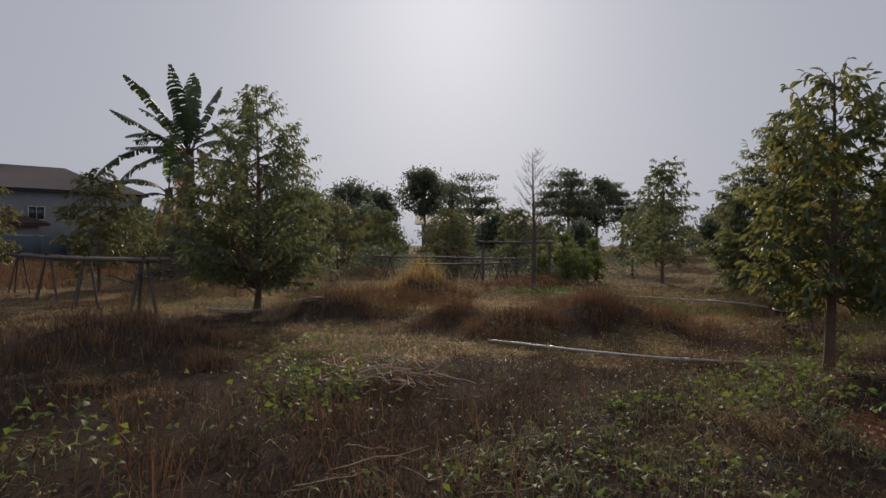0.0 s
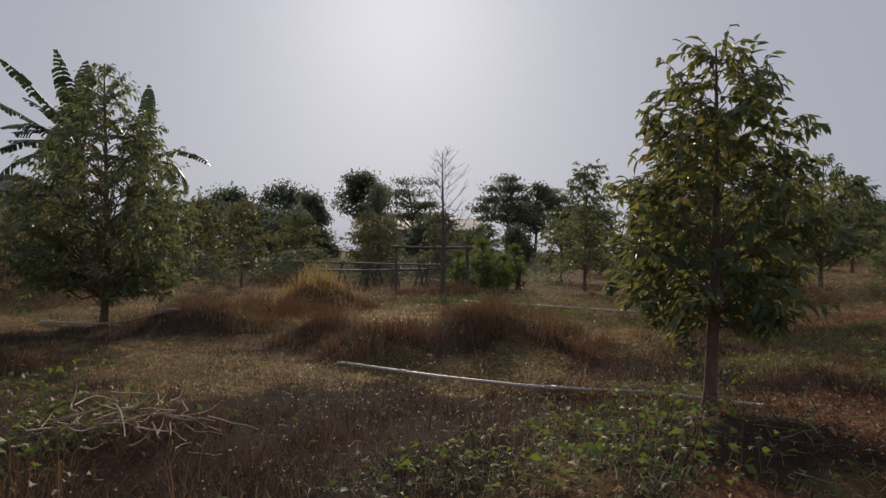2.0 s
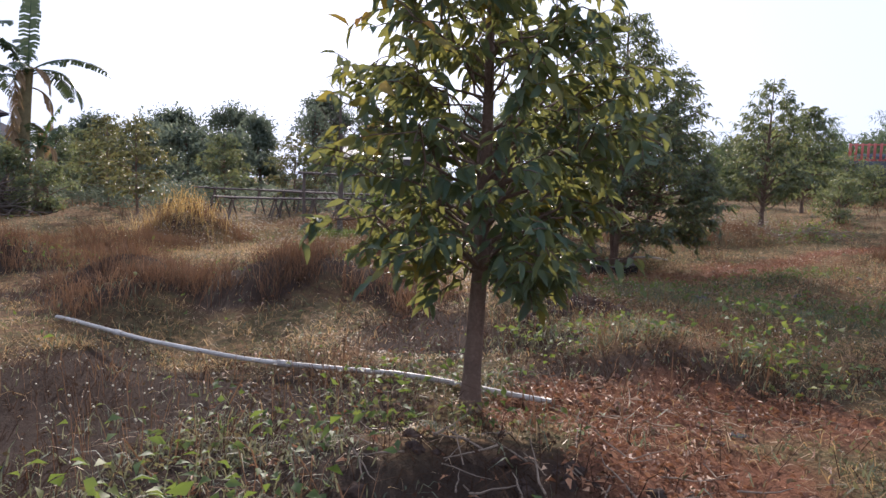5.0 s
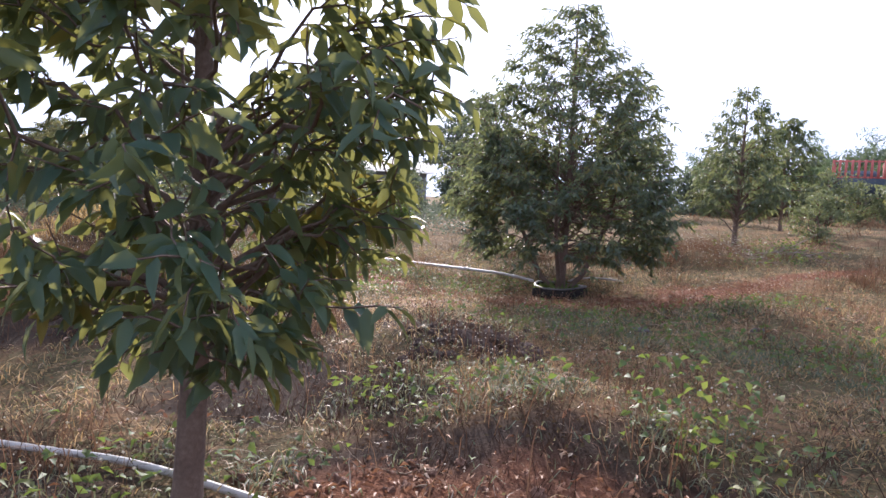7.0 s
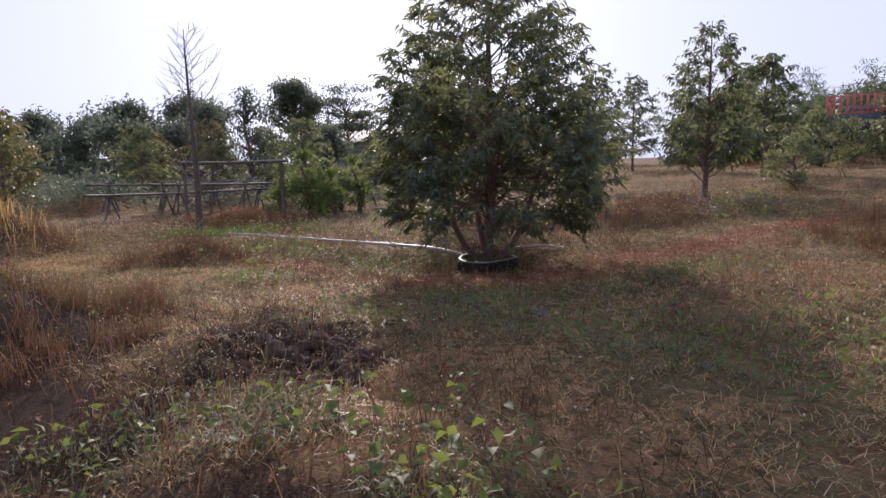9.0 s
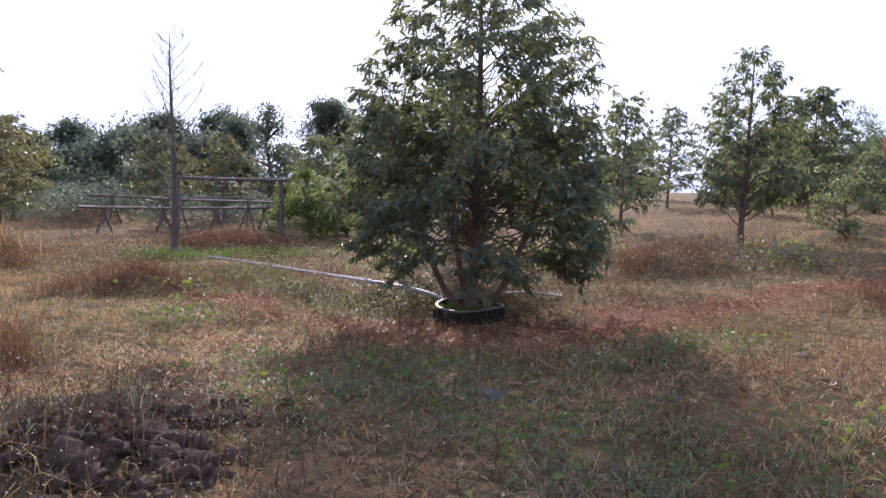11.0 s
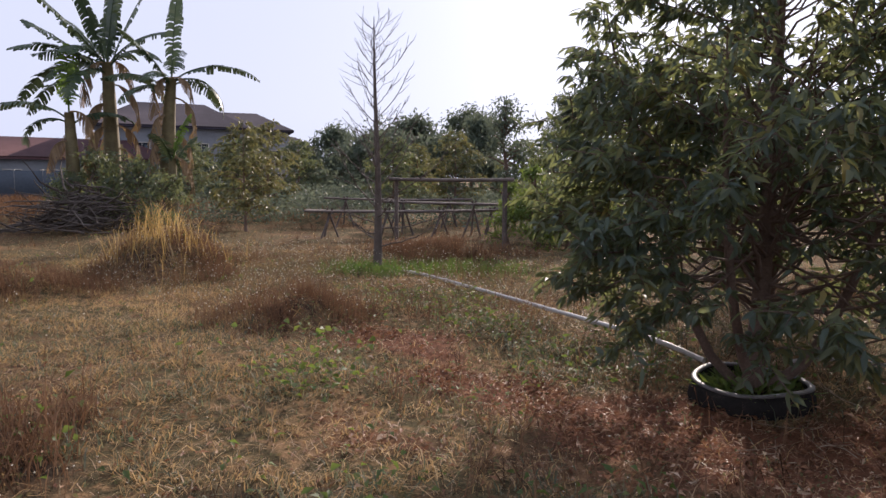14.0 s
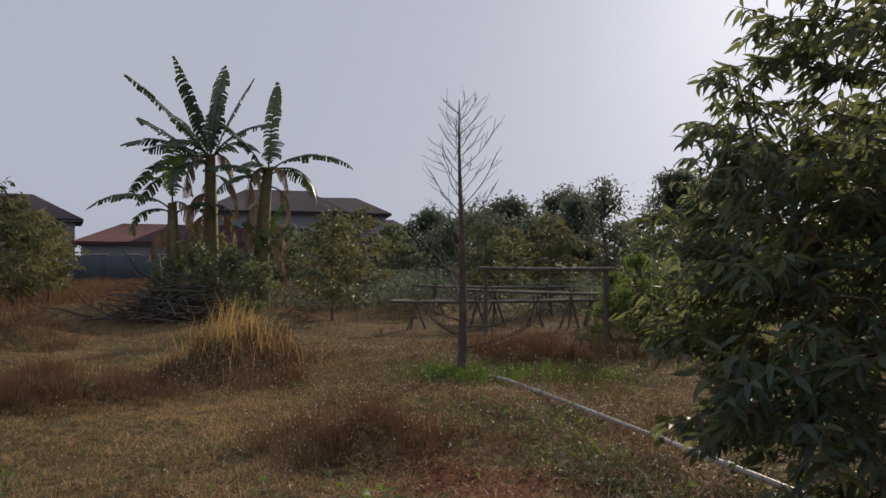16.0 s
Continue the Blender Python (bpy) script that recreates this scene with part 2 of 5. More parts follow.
def thing(name, m, label, category, group="", kind=""):
    ob = new(name)
    ob.empty_display_size = 0.2
    ob.matrix_basis = m
    return tagged(ob, label, category, group, kind)


def joined(geos):
    vs, fs, n = [], [], 0
    for v, f in geos:
        vs.append(np.asarray(v, float))
        fs.append(np.asarray(f) + n)
        n += len(v)
    return np.concatenate(vs), np.concatenate(fs)


def tris(quads):
    q = np.asarray(quads)
    return np.concatenate([q[:, [0, 1, 2]], q[:, [0, 2, 3]]])


def tube(points, radii, sides=6, cap=True):
    """A tapered tube along points, as triangles."""
    p = np.asarray(points, float)
    r = np.broadcast_to(np.asarray(radii, float), (len(p),))
    d = np.gradient(p, axis=0)
    d /= np.linalg.norm(d, axis=1, keepdims=True) + 1e-9
    ref = np.array((0.0, 0.0, 1.0)) if abs(d[:, 2]).mean() < 0.8 else np.array((1.0, 0.0, 0.0))
    u = np.cross(d, ref)
    u /= np.linalg.norm(u, axis=1, keepdims=True) + 1e-9
    w = np.cross(d, u)
    a = np.arange(sides) * 2 * np.pi / sides
    v = p[:, None] + r[:, None, None] * (u[:, None] * np.cos(a)[None, :, None] + w[:, None] * np.sin(a)[None, :, None])
    v = v.reshape(-1, 3)
    i, j = np.meshgrid(np.arange(len(p) - 1), np.arange(sides), indexing="ij")
    a0, a1 = i * sides + j, i * sides + (j + 1) % sides
    f = tris(np.stack([a0, a1, a1 + sides, a0 + sides], -1).reshape(-1, 4))
    if cap:
        v = np.concatenate([v, p[:1], p[-1:]])
        n, k = len(p) * sides, np.arange(sides)
        f = np.concatenate([f, np.stack([k, np.full(sides, n), (k + 1) % sides], -1)[:, ::-1],
                            np.stack([k + n - sides, np.full(sides, n + 1), (k + 1) % sides + n - sides], -1)])
    return v, f


def box(cx, cy, cz, sx, sy, sz, chamfer=0.0):
    """A block with chamfered edges, by centre and size, as triangles."""
    bm = bmesh.new()
    bmesh.ops.create_cube(bm, size=1.0, matrix=Matrix.Translation((cx, cy, cz)) @ Matrix.Diagonal((sx, sy, sz, 1)))
    if chamfer:
        bmesh.ops.bevel(bm, geom=bm.edges[:], offset=chamfer, segments=1, affect="EDGES")
    bmesh.ops.triangulate(bm, faces=bm.faces[:])
    bm.verts.index_update()
    out = np.array([x.co[:] for x in bm.verts]), np.array([[x.index for x in f.verts] for f in bm.faces])
    bm.free()
    return out


def ring(profile, turns=32, wobble=0.0, slump=0.0):
    """A closed profile of (r, z) turned about z, as triangles."""
    pr = np.asarray(profile, float)
    a = np.arange(turns) * 2 * np.pi / turns
    k = 1 + wobble * np.sin(2 * a + 0.6) + wobble * 0.6 * np.sin(5 * a)
    v = np.stack([pr[None, :, 0] * (np.cos(a) * k)[:, None], pr[None, :, 0] * (np.sin(a) * k)[:, None], np.broadcast_to(pr[None, :, 1], (turns, len(pr)))], -1).reshape(-1, 3)
    v[:, 2] -= slump * np.clip(v[:, 2] / 0.3, 0, 1) * (0.5 + 0.5 * np.sin(np.arctan2(v[:, 1], v[:, 0]) * 2 + 0.9))
    n = len(pr)
    i, j = np.meshgrid(np.arange(turns), np.arange(n), indexing="ij")
    i2, j2 = (i + 1) % turns, (j + 1) % n
    return v, tris(np.stack([i * n + j, i2 * n + j, i2 * n + j2, i * n + j2], -1).reshape(-1, 4))


def leaves(base, way, length, width, up=None, fold=0.25, droop=0.2):
    """Pointed folded leaves: at base (n, 3), growing along way (n, 3)."""
    n = len(base)
    way = way / (np.linalg.norm(way, axis=1, keepdims=True) + 1e-9)
    if up is None:
        up = RNG.normal(size=(n, 3)) * 0.6 + np.array((0, 0, 1.0))
    side = np.cross(way, up)
    side /= np.linalg.norm(side, axis=1, keepdims=True) + 1e-9
    nor = np.cross(side, way)
    L, W = np.broadcast_to(length, n)[:, None], np.broadcast_to(width, n)[:, None]
    mid = base + way * L * 0.45
    tip = base + way * L - nor * L * droop
    lift = nor * W * fold
    v = np.stack([base, mid - side * W / 2 + lift, mid, mid + side * W / 2 + lift, tip], 1).reshape(-1, 3)
    f = np.array([[0, 2, 1], [0, 3, 2], [1, 2, 4], [2, 3, 4]])
    return v, (f[None] + (np.arange(n) * 5)[:, None, None]).reshape(-1, 3)


def oval_leaves(base, way, length, width, fold=0.22, droop=0.15):
    """Oblong folded leaves with a pointed tip, for trees passed close by."""
    n = len(base)
    way = way / (np.linalg.norm(way, axis=1, keepdims=True) + 1e-9)
    side = np.cross(way, RNG.normal(size=(n, 3)) * 0.7 + np.array((0, 0, 1.0)))
    side /= np.linalg.norm(side, axis=1, keepdims=True) + 1e-9
    nor = np.cross(side, way)
    L, W = np.broadcast_to(length, n)[:, None], np.broadcast_to(width, n)[:, None]
    m1, m2 = base + way * L * 0.3, base + way * L * 0.68 - nor * L * droop * 0.4
    tip = base + way * L - nor * L * droop
    lift = nor * W * fold
    v = np.stack([base, m1 - side * W * 0.5 + lift, m1, m1 + side * W * 0.5 + lift, m2 - side * W * 0.38 + lift, m2, m2 + side * W * 0.38 + lift, tip], 1).reshape(-1, 3)
    f = np.array([[0, 2, 1], [0, 3, 2], [1, 2, 5], [1, 5, 4], [2, 3, 6], [2, 6, 5], [4, 5, 7], [5, 6, 7]])
    return v, (f[None] + (np.arange(n) * 8)[:, None, None]).reshape(-1, 3)


def blades(x, y, z, height, width, lean, bend=0.35, heading=None):
    """Grass blades, bent over towards heading."""
    n = len(x)
    a = RNG.uniform(0, 2 * np.pi, n) if heading is None else heading
    s = RNG.uniform(0, 2 * np.pi, n)
    side = np.stack([np.cos(s), np.sin(s), np.zeros(n)], -1) * (np.broadcast_to(width, n) / 2)[:, None]
    out = np.stack([np.cos(a), np.sin(a), np.zeros(n)], -1) * (height * lean)[:, None]
    b = np.stack([x, y, z - 0.02], -1)
    upz = np.zeros((n, 3))
    upz[:, 2] = height
    mid = b + upz * 0.6 + out * bend
    tip = b + upz * np.clip(1.05 - lean * 0.4, 0.3, 1)[:, None] + out
    v = np.stack([b - side, b + side, mid - side * 0.75, mid + side * 0.75, tip], 1).reshape(-1, 3)
    f = np.array([[0, 1, 3], [0, 3, 2], [2, 3, 4]])
    return v, (f[None] + (np.arange(n) * 5)[:, None, None]).reshape(-1, 3)


_gk = np.random.default_rng(3)
LATTICE = _gk.random((256, 256))


def field(x, y, size, shift=0.0):
    """Smooth random field 0..1 with features of the given size in metres."""
    u, v = np.asarray(x) / size + 37.3 + shift, np.asarray(y) / size + 91.7 + shift * 1.7
    i, j = np.floor(u).astype(int), np.floor(v).astype(int)
    a, b = u - i, v - j
    a, b = a * a * (3 - 2 * a), b * b * (3 - 2 * b)
    g = lambda p, q: LATTICE[p % 256, q % 256]
    return (g(i, j) * (1 - a) + g(i + 1, j) * a) * (1 - b) + (g(i, j + 1) * (1 - a) + g(i + 1, j + 1) * a) * b


# ---- the lie of the land ----
HUMMOCKS = [  # x, y, radius, height
    (-0.6, 19.3, 1.1, 0.48), (-2.3, 14.2, 1.3, 0.28), (0.3, 12.9, 0.8, 0.26), (2.9, 11.8, 1.3, 0.34), (1.2, 10.9, 0.9, 0.22), (-1.4, 16.9, 1.2, 0.2), (3.7, 16.6, 0.7, 0.22),
    (5.6, 11.0, 1.1, 0.18), (6.3, 8.8, 1.1, 0.185), (12.4, 18.6, 1.3, 0.25), (10.6, 20.5, 1.2, 0.2), (3.75, 6.3, 0.75, 0.18), (4.6, 6.2, 0.75, 0.17), (30.0, 34.5, 6.0, 0.36), (-4.8, 9.8, 1.6, 0.25), (-8.0, 20.0, 1.5, 0.3), (3.1, 23.3, 1.3, 0.2),
    (15.5, 13.5, 2.0, 0.25), (-5.5, 26.0, 1.3, 0.3), (-3.6, 31.0, 1.5, 0.35), (-12.6, 24.4, 1.2, 0.35),
    (8.2, 15.7, 2.2, -0.17), (6.8, 16.2, 1.5, -0.10), (10.4, 12.3, 1.6, 0.14), (2.2, 9.3, 1.0, -0.18), (2.5, 5.6, 1.3, 0.1), (6.0, 11.6, 0.5, 0.07), (5.5, 10.6, 0.5, 0.07)]


def land(x, y):
    x, y = np.asarray(x, float), np.asarray(y, float)
    s = np.clip((x - 9.0) / 12.0, 0, 1)
    z = 0.95 * s * s * (3 - 2 * s) * np.clip((y + 5) / 15, 0.3, 1)
    for hx, hy, r, h in HUMMOCKS:
        z = z + h * (1.35 if h > 0.19 else 1.0) * np.exp(-(((x - hx) ** 2 + (y - hy) ** 2) / (r * r * 0.6)) ** 1.4)
    near = np.exp(-(((x - 4) / 45) ** 2 + ((y - 14) / 45) ** 2))
    return z + near * ((field(x, y, 2.3) - 0.5) * 0.14 + (field(x, y, 0.7, 5) - 0.5) * 0.07 + (field(x, y, 9, 9) - 0.5) * 0.16) - 0.02


def zone(x, y, spots):
    """Weight 0..1 of patches given as x, y, rx, ry, with ragged edges."""
    w = np.zeros(np.shape(x))
    rag = (field(x, y, 0.9, 3) - 0.5) * 1.1 + (field(x, y, 0.3, 8) - 0.5) * 0.6
    for sx, sy, rx, ry in spots:
        d = np.sqrt(((x - sx) / rx) ** 2 + ((y - sy) / ry) ** 2) + rag
        w = np.maximum(w, np.clip((1.15 - d) / 0.45, 0, 1))
    return w


SOIL = [(5.4, 7.4, 1.2, 0.7), (5.4, 6.2, 0.8, 0.6), (3.6, 5.0, 0.5, 0.4), (8.9, 14.9, 2.4, 1.3), (11.0, 15.3, 1.3, 0.5), (6.5, 15.2, 1.2, 0.7), (13.3, 15.8, 1.2, 0.4), (5.2, 16.2, 1.3, 0.8)]
GREEN = [(4.35, 6.85, 0.9, 0.25), (3.4, 6.7, 0.7, 0.5), (4.3, 7.4, 0.7, 0.3), (7.4, 16.6, 1.2, 0.8), (2.5, 5.6, 1.1, 0.7), (3.4, 5.0, 1.0, 0.6), (-1.3, 7.0, 0.6, 0.9), (2.9, 20.7, 0.8, 0.6), (4.6, 21.6, 0.9, 0.5), (5.6, 17.3, 1.0, 0.7), (4.7, 18.4, 0.9, 0.6), (6.1, 14.9, 0.8, 0.5), (3.2, 12.6, 1.4, 0.4), (10.3, 12.9, 1.3, 0.8), (7.8, 12.3, 1.6, 1.2), (5.9, 9.1, 0.9, 0.5),
         (7.0, 8.2, 0.6, 0.5), (4.3, 7.9, 0.8, 0.5), (5.2, 14.5, 0.5, 0.3), (13.6, 17.4, 1.0, 0.9), (6.6, 16.4, 1.0, 0.8), (0.3, 14.0, 1.8, 0.5), (-6.0, 17.0, 3.0, 0.8), (9.5, 10.5, 1.6, 1.0), (1.2, 4.2, 1.4, 0.9), (-6.0, 24.5, 1.6, 0.9)]
GOLD = [(1.5, 14.6, 3.0, 2.0), (-1.0, 17.0, 3.0, 1.6), (3.9, 13.6, 2.3, 2.3), (5.4, 12.8, 1.3, 1.6), (0.5, 15.8, 3.5, 1.6), (2.0, 17.2, 2.0, 1.2), (-5.0, 19.0, 4.0, 2.0), (1.5, 9.3, 1.3, 0.7), (12.0, 9.0, 2.4, 2.5)]
REDDISH = [(-0.6, 19.3, 1.2, 1.0), (-2.3, 14.2, 1.7, 1.1), (0.3, 12.9, 1.0, 0.8), (2.9, 11.8, 1.7, 1.2), (1.2, 10.9, 1.2, 0.8), (-4.0, 9.5, 2.5, 2.5), (-1.0, 4.8, 2.0, 0.9), (3.7, 16.6, 0.9, 0.8),
           (12.4, 18.6, 1.7, 1.4), (3.3, 23.4, 1.5, 1.0), (15.5, 13.5, 3.0, 2.5), (18.0, 22.0, 4.0, 4.0), (-4.0, 30.0, 6.0, 3.0), (1.6, 7.0, 1.6, 1.0), (-8.0, 14.0, 3.0, 4.0), (0.5, 7.6, 1.5, 1.2)]
MAT_AND_SHADE = [(-1.5, 5.0, 5.0, 4.2), (3.4, 6.0, 1.4, 1.0), (5.7, 8.0, 1.6, 0.6), (4.2, 9.6, 1.3, 0.9), (-6.0, 9.0, 4.0, 4.0), (2.2, 7.4, 2.3, 1.7), (1.6, 11.4, 3.2, 1.6), (-2.6, 13.8, 2.4, 1.2), (2.6, 4.2, 2.0, 1.5), (5.9, 11.3, 0.6, 1.2), (4.2, 5.9, 1.1, 0.6), (5.2, 6.3, 0.7, 0.4), (1.0, 6.8, 3.4, 2.0), (0.5, 3.0, 3.5, 1.6)]  # rotting brown weed mat, with shaded bank faces and dim foreground darkened in
PUFFS = [(1.0, 4.4, 1.2, 0.9), (2.4, 18.7, 2.4, 2.2), (0.6, 18.4, 1.6, 1.4), (3.7, 16.6, 1.0, 0.9), (5.0, 19.8, 2.2, 1.8), (1.2, 20.6, 2.2, 1.8), (12.3, 18.5, 2.0, 1.8), (3.0, 18.0, 2.2, 1.6), (2.6, 7.3, 1.8, 1.0), (5.8, 18.5, 2.0, 1.5), (10.6, 13.6, 1.2, 0.8), (6.2, 9.9, 1.0, 1.0), (6.9, 10.9, 0.7, 0.8), (5.6, 11.2, 1.2, 1.2), (7.0, 8.4, 0.5, 0.5)]

# ground: one sheet, fine where the walk goes and coarse to the horizon
gx = np.concatenate([[-1500, -700, -350, -180, -110, -75], np.arange(-52, -10, 1.5), np.arange(-10, 17, 0.14), np.arange(17, 50, 1.5), [60, 90, 140, 250, 500, 900, 1500]])
gy = np.concatenate([[-1200, -500, -200, -80, -35], np.arange(-20, -2, 1.5), np.arange(-2, 24, 0.14), np.arange(24, 32, 0.5), np.arange(32, 100, 2.0), [110, 150, 220, 400, 800, 2000]])
GX, GY = np.meshgrid(gx, gy, indexing="ij")
GZ = land(GX, GY)
ni, nj = GX.shape
ii, jj = np.meshgrid(np.arange(ni - 1), np.arange(nj - 1), indexing="ij")
gq = np.stack([ii * nj + jj, (ii + 1) * nj + jj, (ii + 1) * nj + jj + 1, ii * nj + jj + 1], -1).reshape(-1, 4)

M_GROUND, nt, b = material("ground_soil_and_thatch", 1.0)
b.inputs["Specular IOR Level"].default_value = 0.05
n1, n2, n3 = noise_node(nt, 0.45, 5), noise_node(nt, 9, 6), noise_node(nt, 60, 4)
thatch = ramp_node(nt, [(0.34, (0.09, 0.064, 0.048)), (0.44, (0.24, 0.155, 0.085)), (0.5, (0.13, 0.115, 0.062)), (0.58, (0.27, 0.175, 0.095)), (0.68, (0.19, 0.115, 0.072))])
nt.links.new(mix_colour(nt, n1.outputs[0], n2.outputs[0], 0.3), thatch.inputs[0])
mottle = ramp_node(nt, [(0.38, (0.28, 0.26, 0.26)), (0.52, (0.8, 0.78, 0.75)), (0.66, (1.25, 1.2, 1.1))])
nt.links.new(mix_colour(nt, n2.outputs[0], n3.outputs[0], 0.45), mottle.inputs[0])
tufted = mix_colour(nt, thatch.outputs[0], mottle.outputs[0], 0.9, "MULTIPLY")
soil = ramp_node(nt, [(0.3, (0.075, 0.038, 0.026)), (0.55, (0.195, 0.090, 0.052)), (0.8, (0.33, 0.17, 0.105))])
nt.links.new(mix_colour(nt, n2.outputs[0], n3.outputs[0], 0.4), soil.inputs[0])
att = nt.nodes.new("ShaderNodeAttribute")
att.attribute_name = "bare_soil"
mat_shade = nt.nodes.new("ShaderNodeAttribute")
mat_shade.attribute_name = "mat_and_shade"
# dark tone for the weed mat and for shade put into the colour
matted = mix_colour(nt, tufted, (0.045, 0.033, 0.027), mat_shade.outputs["Fac"])
nt.links.new(mix_colour(nt, matted, soil.outputs[0], att.outputs["Fac"]), b.inputs["Base Color"])
add_bump(nt, b, mix_colour(nt, n2.outputs[0], n3.outputs[0], 0.5), 1.0, 0.06)
ground_mesh = mesh_of("ground", np.stack([GX, GY, GZ], -1).reshape(-1, 3), gq, M_GROUND, True)
att_layer = ground_mesh.attributes.new("bare_soil", "FLOAT", "POINT")
att_layer.data.foreach_set("value", zone(GX, GY, SOIL).ravel().astype(np.float32))
mat_shade_layer = ground_mesh.attributes.new("mat_and_shade", "FLOAT", "POINT")
mat_shade_layer.data.foreach_set("value", (0.95 * zone(GX, GY, MAT_AND_SHADE)).ravel().astype(np.float32))
ground = tagged(new("ground", ground_mesh), "uneven orchard ground of dry thatch and red soil", "ground", kind="structure")


# ---- trees ----
def curve_points(start, azimuth, rise, length, droop, n=6, wiggle=0.04):
    """A limb that sets out at the angle rise (radians) and bends by droop over its length."""
    t = np.linspace(0, 1, n)
    ang = rise - droop * t
    d = np.stack([np.cos(ang) * np.cos(azimuth), np.cos(ang) * np.sin(azimuth), np.sin(ang)], -1) * (length / (n - 1))
    p = np.concatenate([[np.zeros(3)], np.cumsum(d[:-1], 0)]) + np.asarray(start)
    p[1:] += RNG.normal(size=(n - 1, 3)) * wiggle * length * 0.3
    return p


def durian(name, axes, label, m, leaf=(0.14, 0.045), mat=M_LEAF, trunk_r=0.07, split=False, group="", low=0.35, hang=0.6, per=12, dead=0, hollow=0.0):
    """A durian: one or more leaders, limbs that rise and level out to a lumpy crown, and sprays of hanging lance leaves along them.
    axes: (foot x, foot y, foot z, top x, top y, top z, profile of height and radius, limbs, sprays)."""
    tree = thing(name, m, label, "tree", group)
    bases, ways, wood, stems = [], [], [], []
    for n_axis, (fx, fy, fz, tx, ty, tz, profile, limbs, sprays) in enumerate(axes):
        t = np.linspace(0, 1, 14)
        bow = t ** (1.0 if n_axis == 0 else 0.6)
        axis = np.column_stack([fx + (tx - fx) * bow + 0.035 * np.sin(4 * t + n_axis), fy + (ty - fy) * bow + 0.03 * np.cos(3 * t), fz - 0.06 + (tz - fz + 0.06) * t])
        thick = trunk_r * (1.0 if n_axis == 0 else 0.55) * np.linspace(1, 0.07, 14) ** 0.85
        thick[0] *= 1.4 if n_axis == 0 else 1.0
        stems.append(tube(axis, thick, 10))
        pz, pr = np.array([p[0] for p in profile]), np.array([p[1] for p in profile])
        zs = np.linspace(pz[0], pz[-1], 60)
        heap = np.cumsum(np.interp(zs, pz, pr) + 0.45)
        ph = RNG.uniform(0, 6.28, 4)
        for i in range(limbs):
            z1 = float(np.interp((i + RNG.random()) / limbs * heap[-1], heap, zs))
            az = i * 2.39996 + RNG.normal() * 0.35
            lumpy = 0.95 + 0.06 * math.sin(3 * az + 1.9 * z1 + ph[0]) + 0.06 * math.sin(5 * az - 2.7 * z1 + ph[1]) + 0.03 * math.sin(9 * az + 5 * z1 + ph[2])
            r1 = max(0.12, float(np.interp(z1, pz, pr)) * lumpy * RNG.uniform(0.72, 1.0))
            z0 = min(max(low + (RNG.random() * 1.3 if hollow else 0.0), fz + 0.1, z1 - r1 * RNG.uniform(0.3, 0.85)), tz * 0.97)
            ox, oy = np.interp(z0, axis[:, 2], axis[:, 0]), np.interp(z0, axis[:, 2], axis[:, 1])
            q = np.linspace(0, 1, 8)
            lp = np.column_stack([ox + math.cos(az) * r1 * q, oy + math.sin(az) * r1 * q, z0 + (z1 - z0) * (1 - (1 - q) ** 1.7) - 0.04 * r1 * q ** 4])
            lp[1:] += RNG.normal(size=(7, 3)) * 0.018 * (1 + r1)
            rel = (z0 - fz) / (tz - fz)
            geo = [tube(lp, max(0.007, trunk_r * ((0.14 if hollow else 0.30) * (1 - rel) + 0.07) * min(1, r1)) * np.linspace(1, 0.22, 8), 5)]
            count = max(4, int(sprays * (0.35 + 0.75 * r1 / pr.max())))
            for c in range(count):
                u0 = 0.66 if z1 < hollow else 0.25
                u = u0 + (1 - u0) * ((c + RNG.random()) / count) ** 0.75
                tb = np.array([np.interp(u * 7, np.arange(8), lp[:, e]) for e in range(3)])
                ta = az + RNG.choice((-1, 1)) * RNG.uniform(0.05, 1.35)
                tw = curve_points(tb, ta, RNG.normal(0.25, 0.55), RNG.uniform(0.16, 0.36), RNG.uniform(0.0, 0.9), 4)
                if split:
                    geo.append(tube(tw, (0.005, 0.0045, 0.004, 0.002), 3, False))
                u2 = (np.arange(per) + RNG.random(per)) / per
                bases.append(np.stack([np.interp(u2 * 3, np.arange(4), tw[:, e]) for e in range(3)], -1))
                la = ta + np.where(np.arange(per) % 2, 1, -1) * RNG.uniform(0.1, 1.5, per)
                ways.append(np.stack([np.cos(la), np.sin(la), RNG.normal(-hang, 0.5, per)], -1))
            wood.append(joined(geo))
    part("trunk", stems[0], M_BARK, tree, smooth=True)
    for g in stems[1:]:
        part("stem", g, M_BARK, tree, "side stem rising from the foot", True)
    for i in range(dead):
        lp = curve_points((0, 0, 0.35 + 0.12 * i), i * 2.1 + 2.6, 0.45 + 0.1 * (i % 3), RNG.uniform(0.7, 1.3), -0.35, 8, 0.05)
        geo = [tube(lp, 0.022 * np.linspace(1, 0.2, 8), 5)]
        for c in range(6):
            geo.append(tube(curve_points(lp[2 + c % 5], i * 2.1 + 2.6 + RNG.normal(), RNG.uniform(0, 0.9), RNG.uniform(0.2, 0.5), 0.2, 4), (0.006, 0.005, 0.004, 0.002), 3, False))
        part("dead_branch", joined(geo), M_TWIG, tree, "leafless low branch")
    if split:
        for g in wood:
            part("limb", g, M_BARK, tree)
    else:
        tagged(part("branchwork", joined(wood), M_BARK, tree), kind="stuff")
    lb, lw = np.concatenate(bases), np.concatenate(ways)
    n = len(lb)
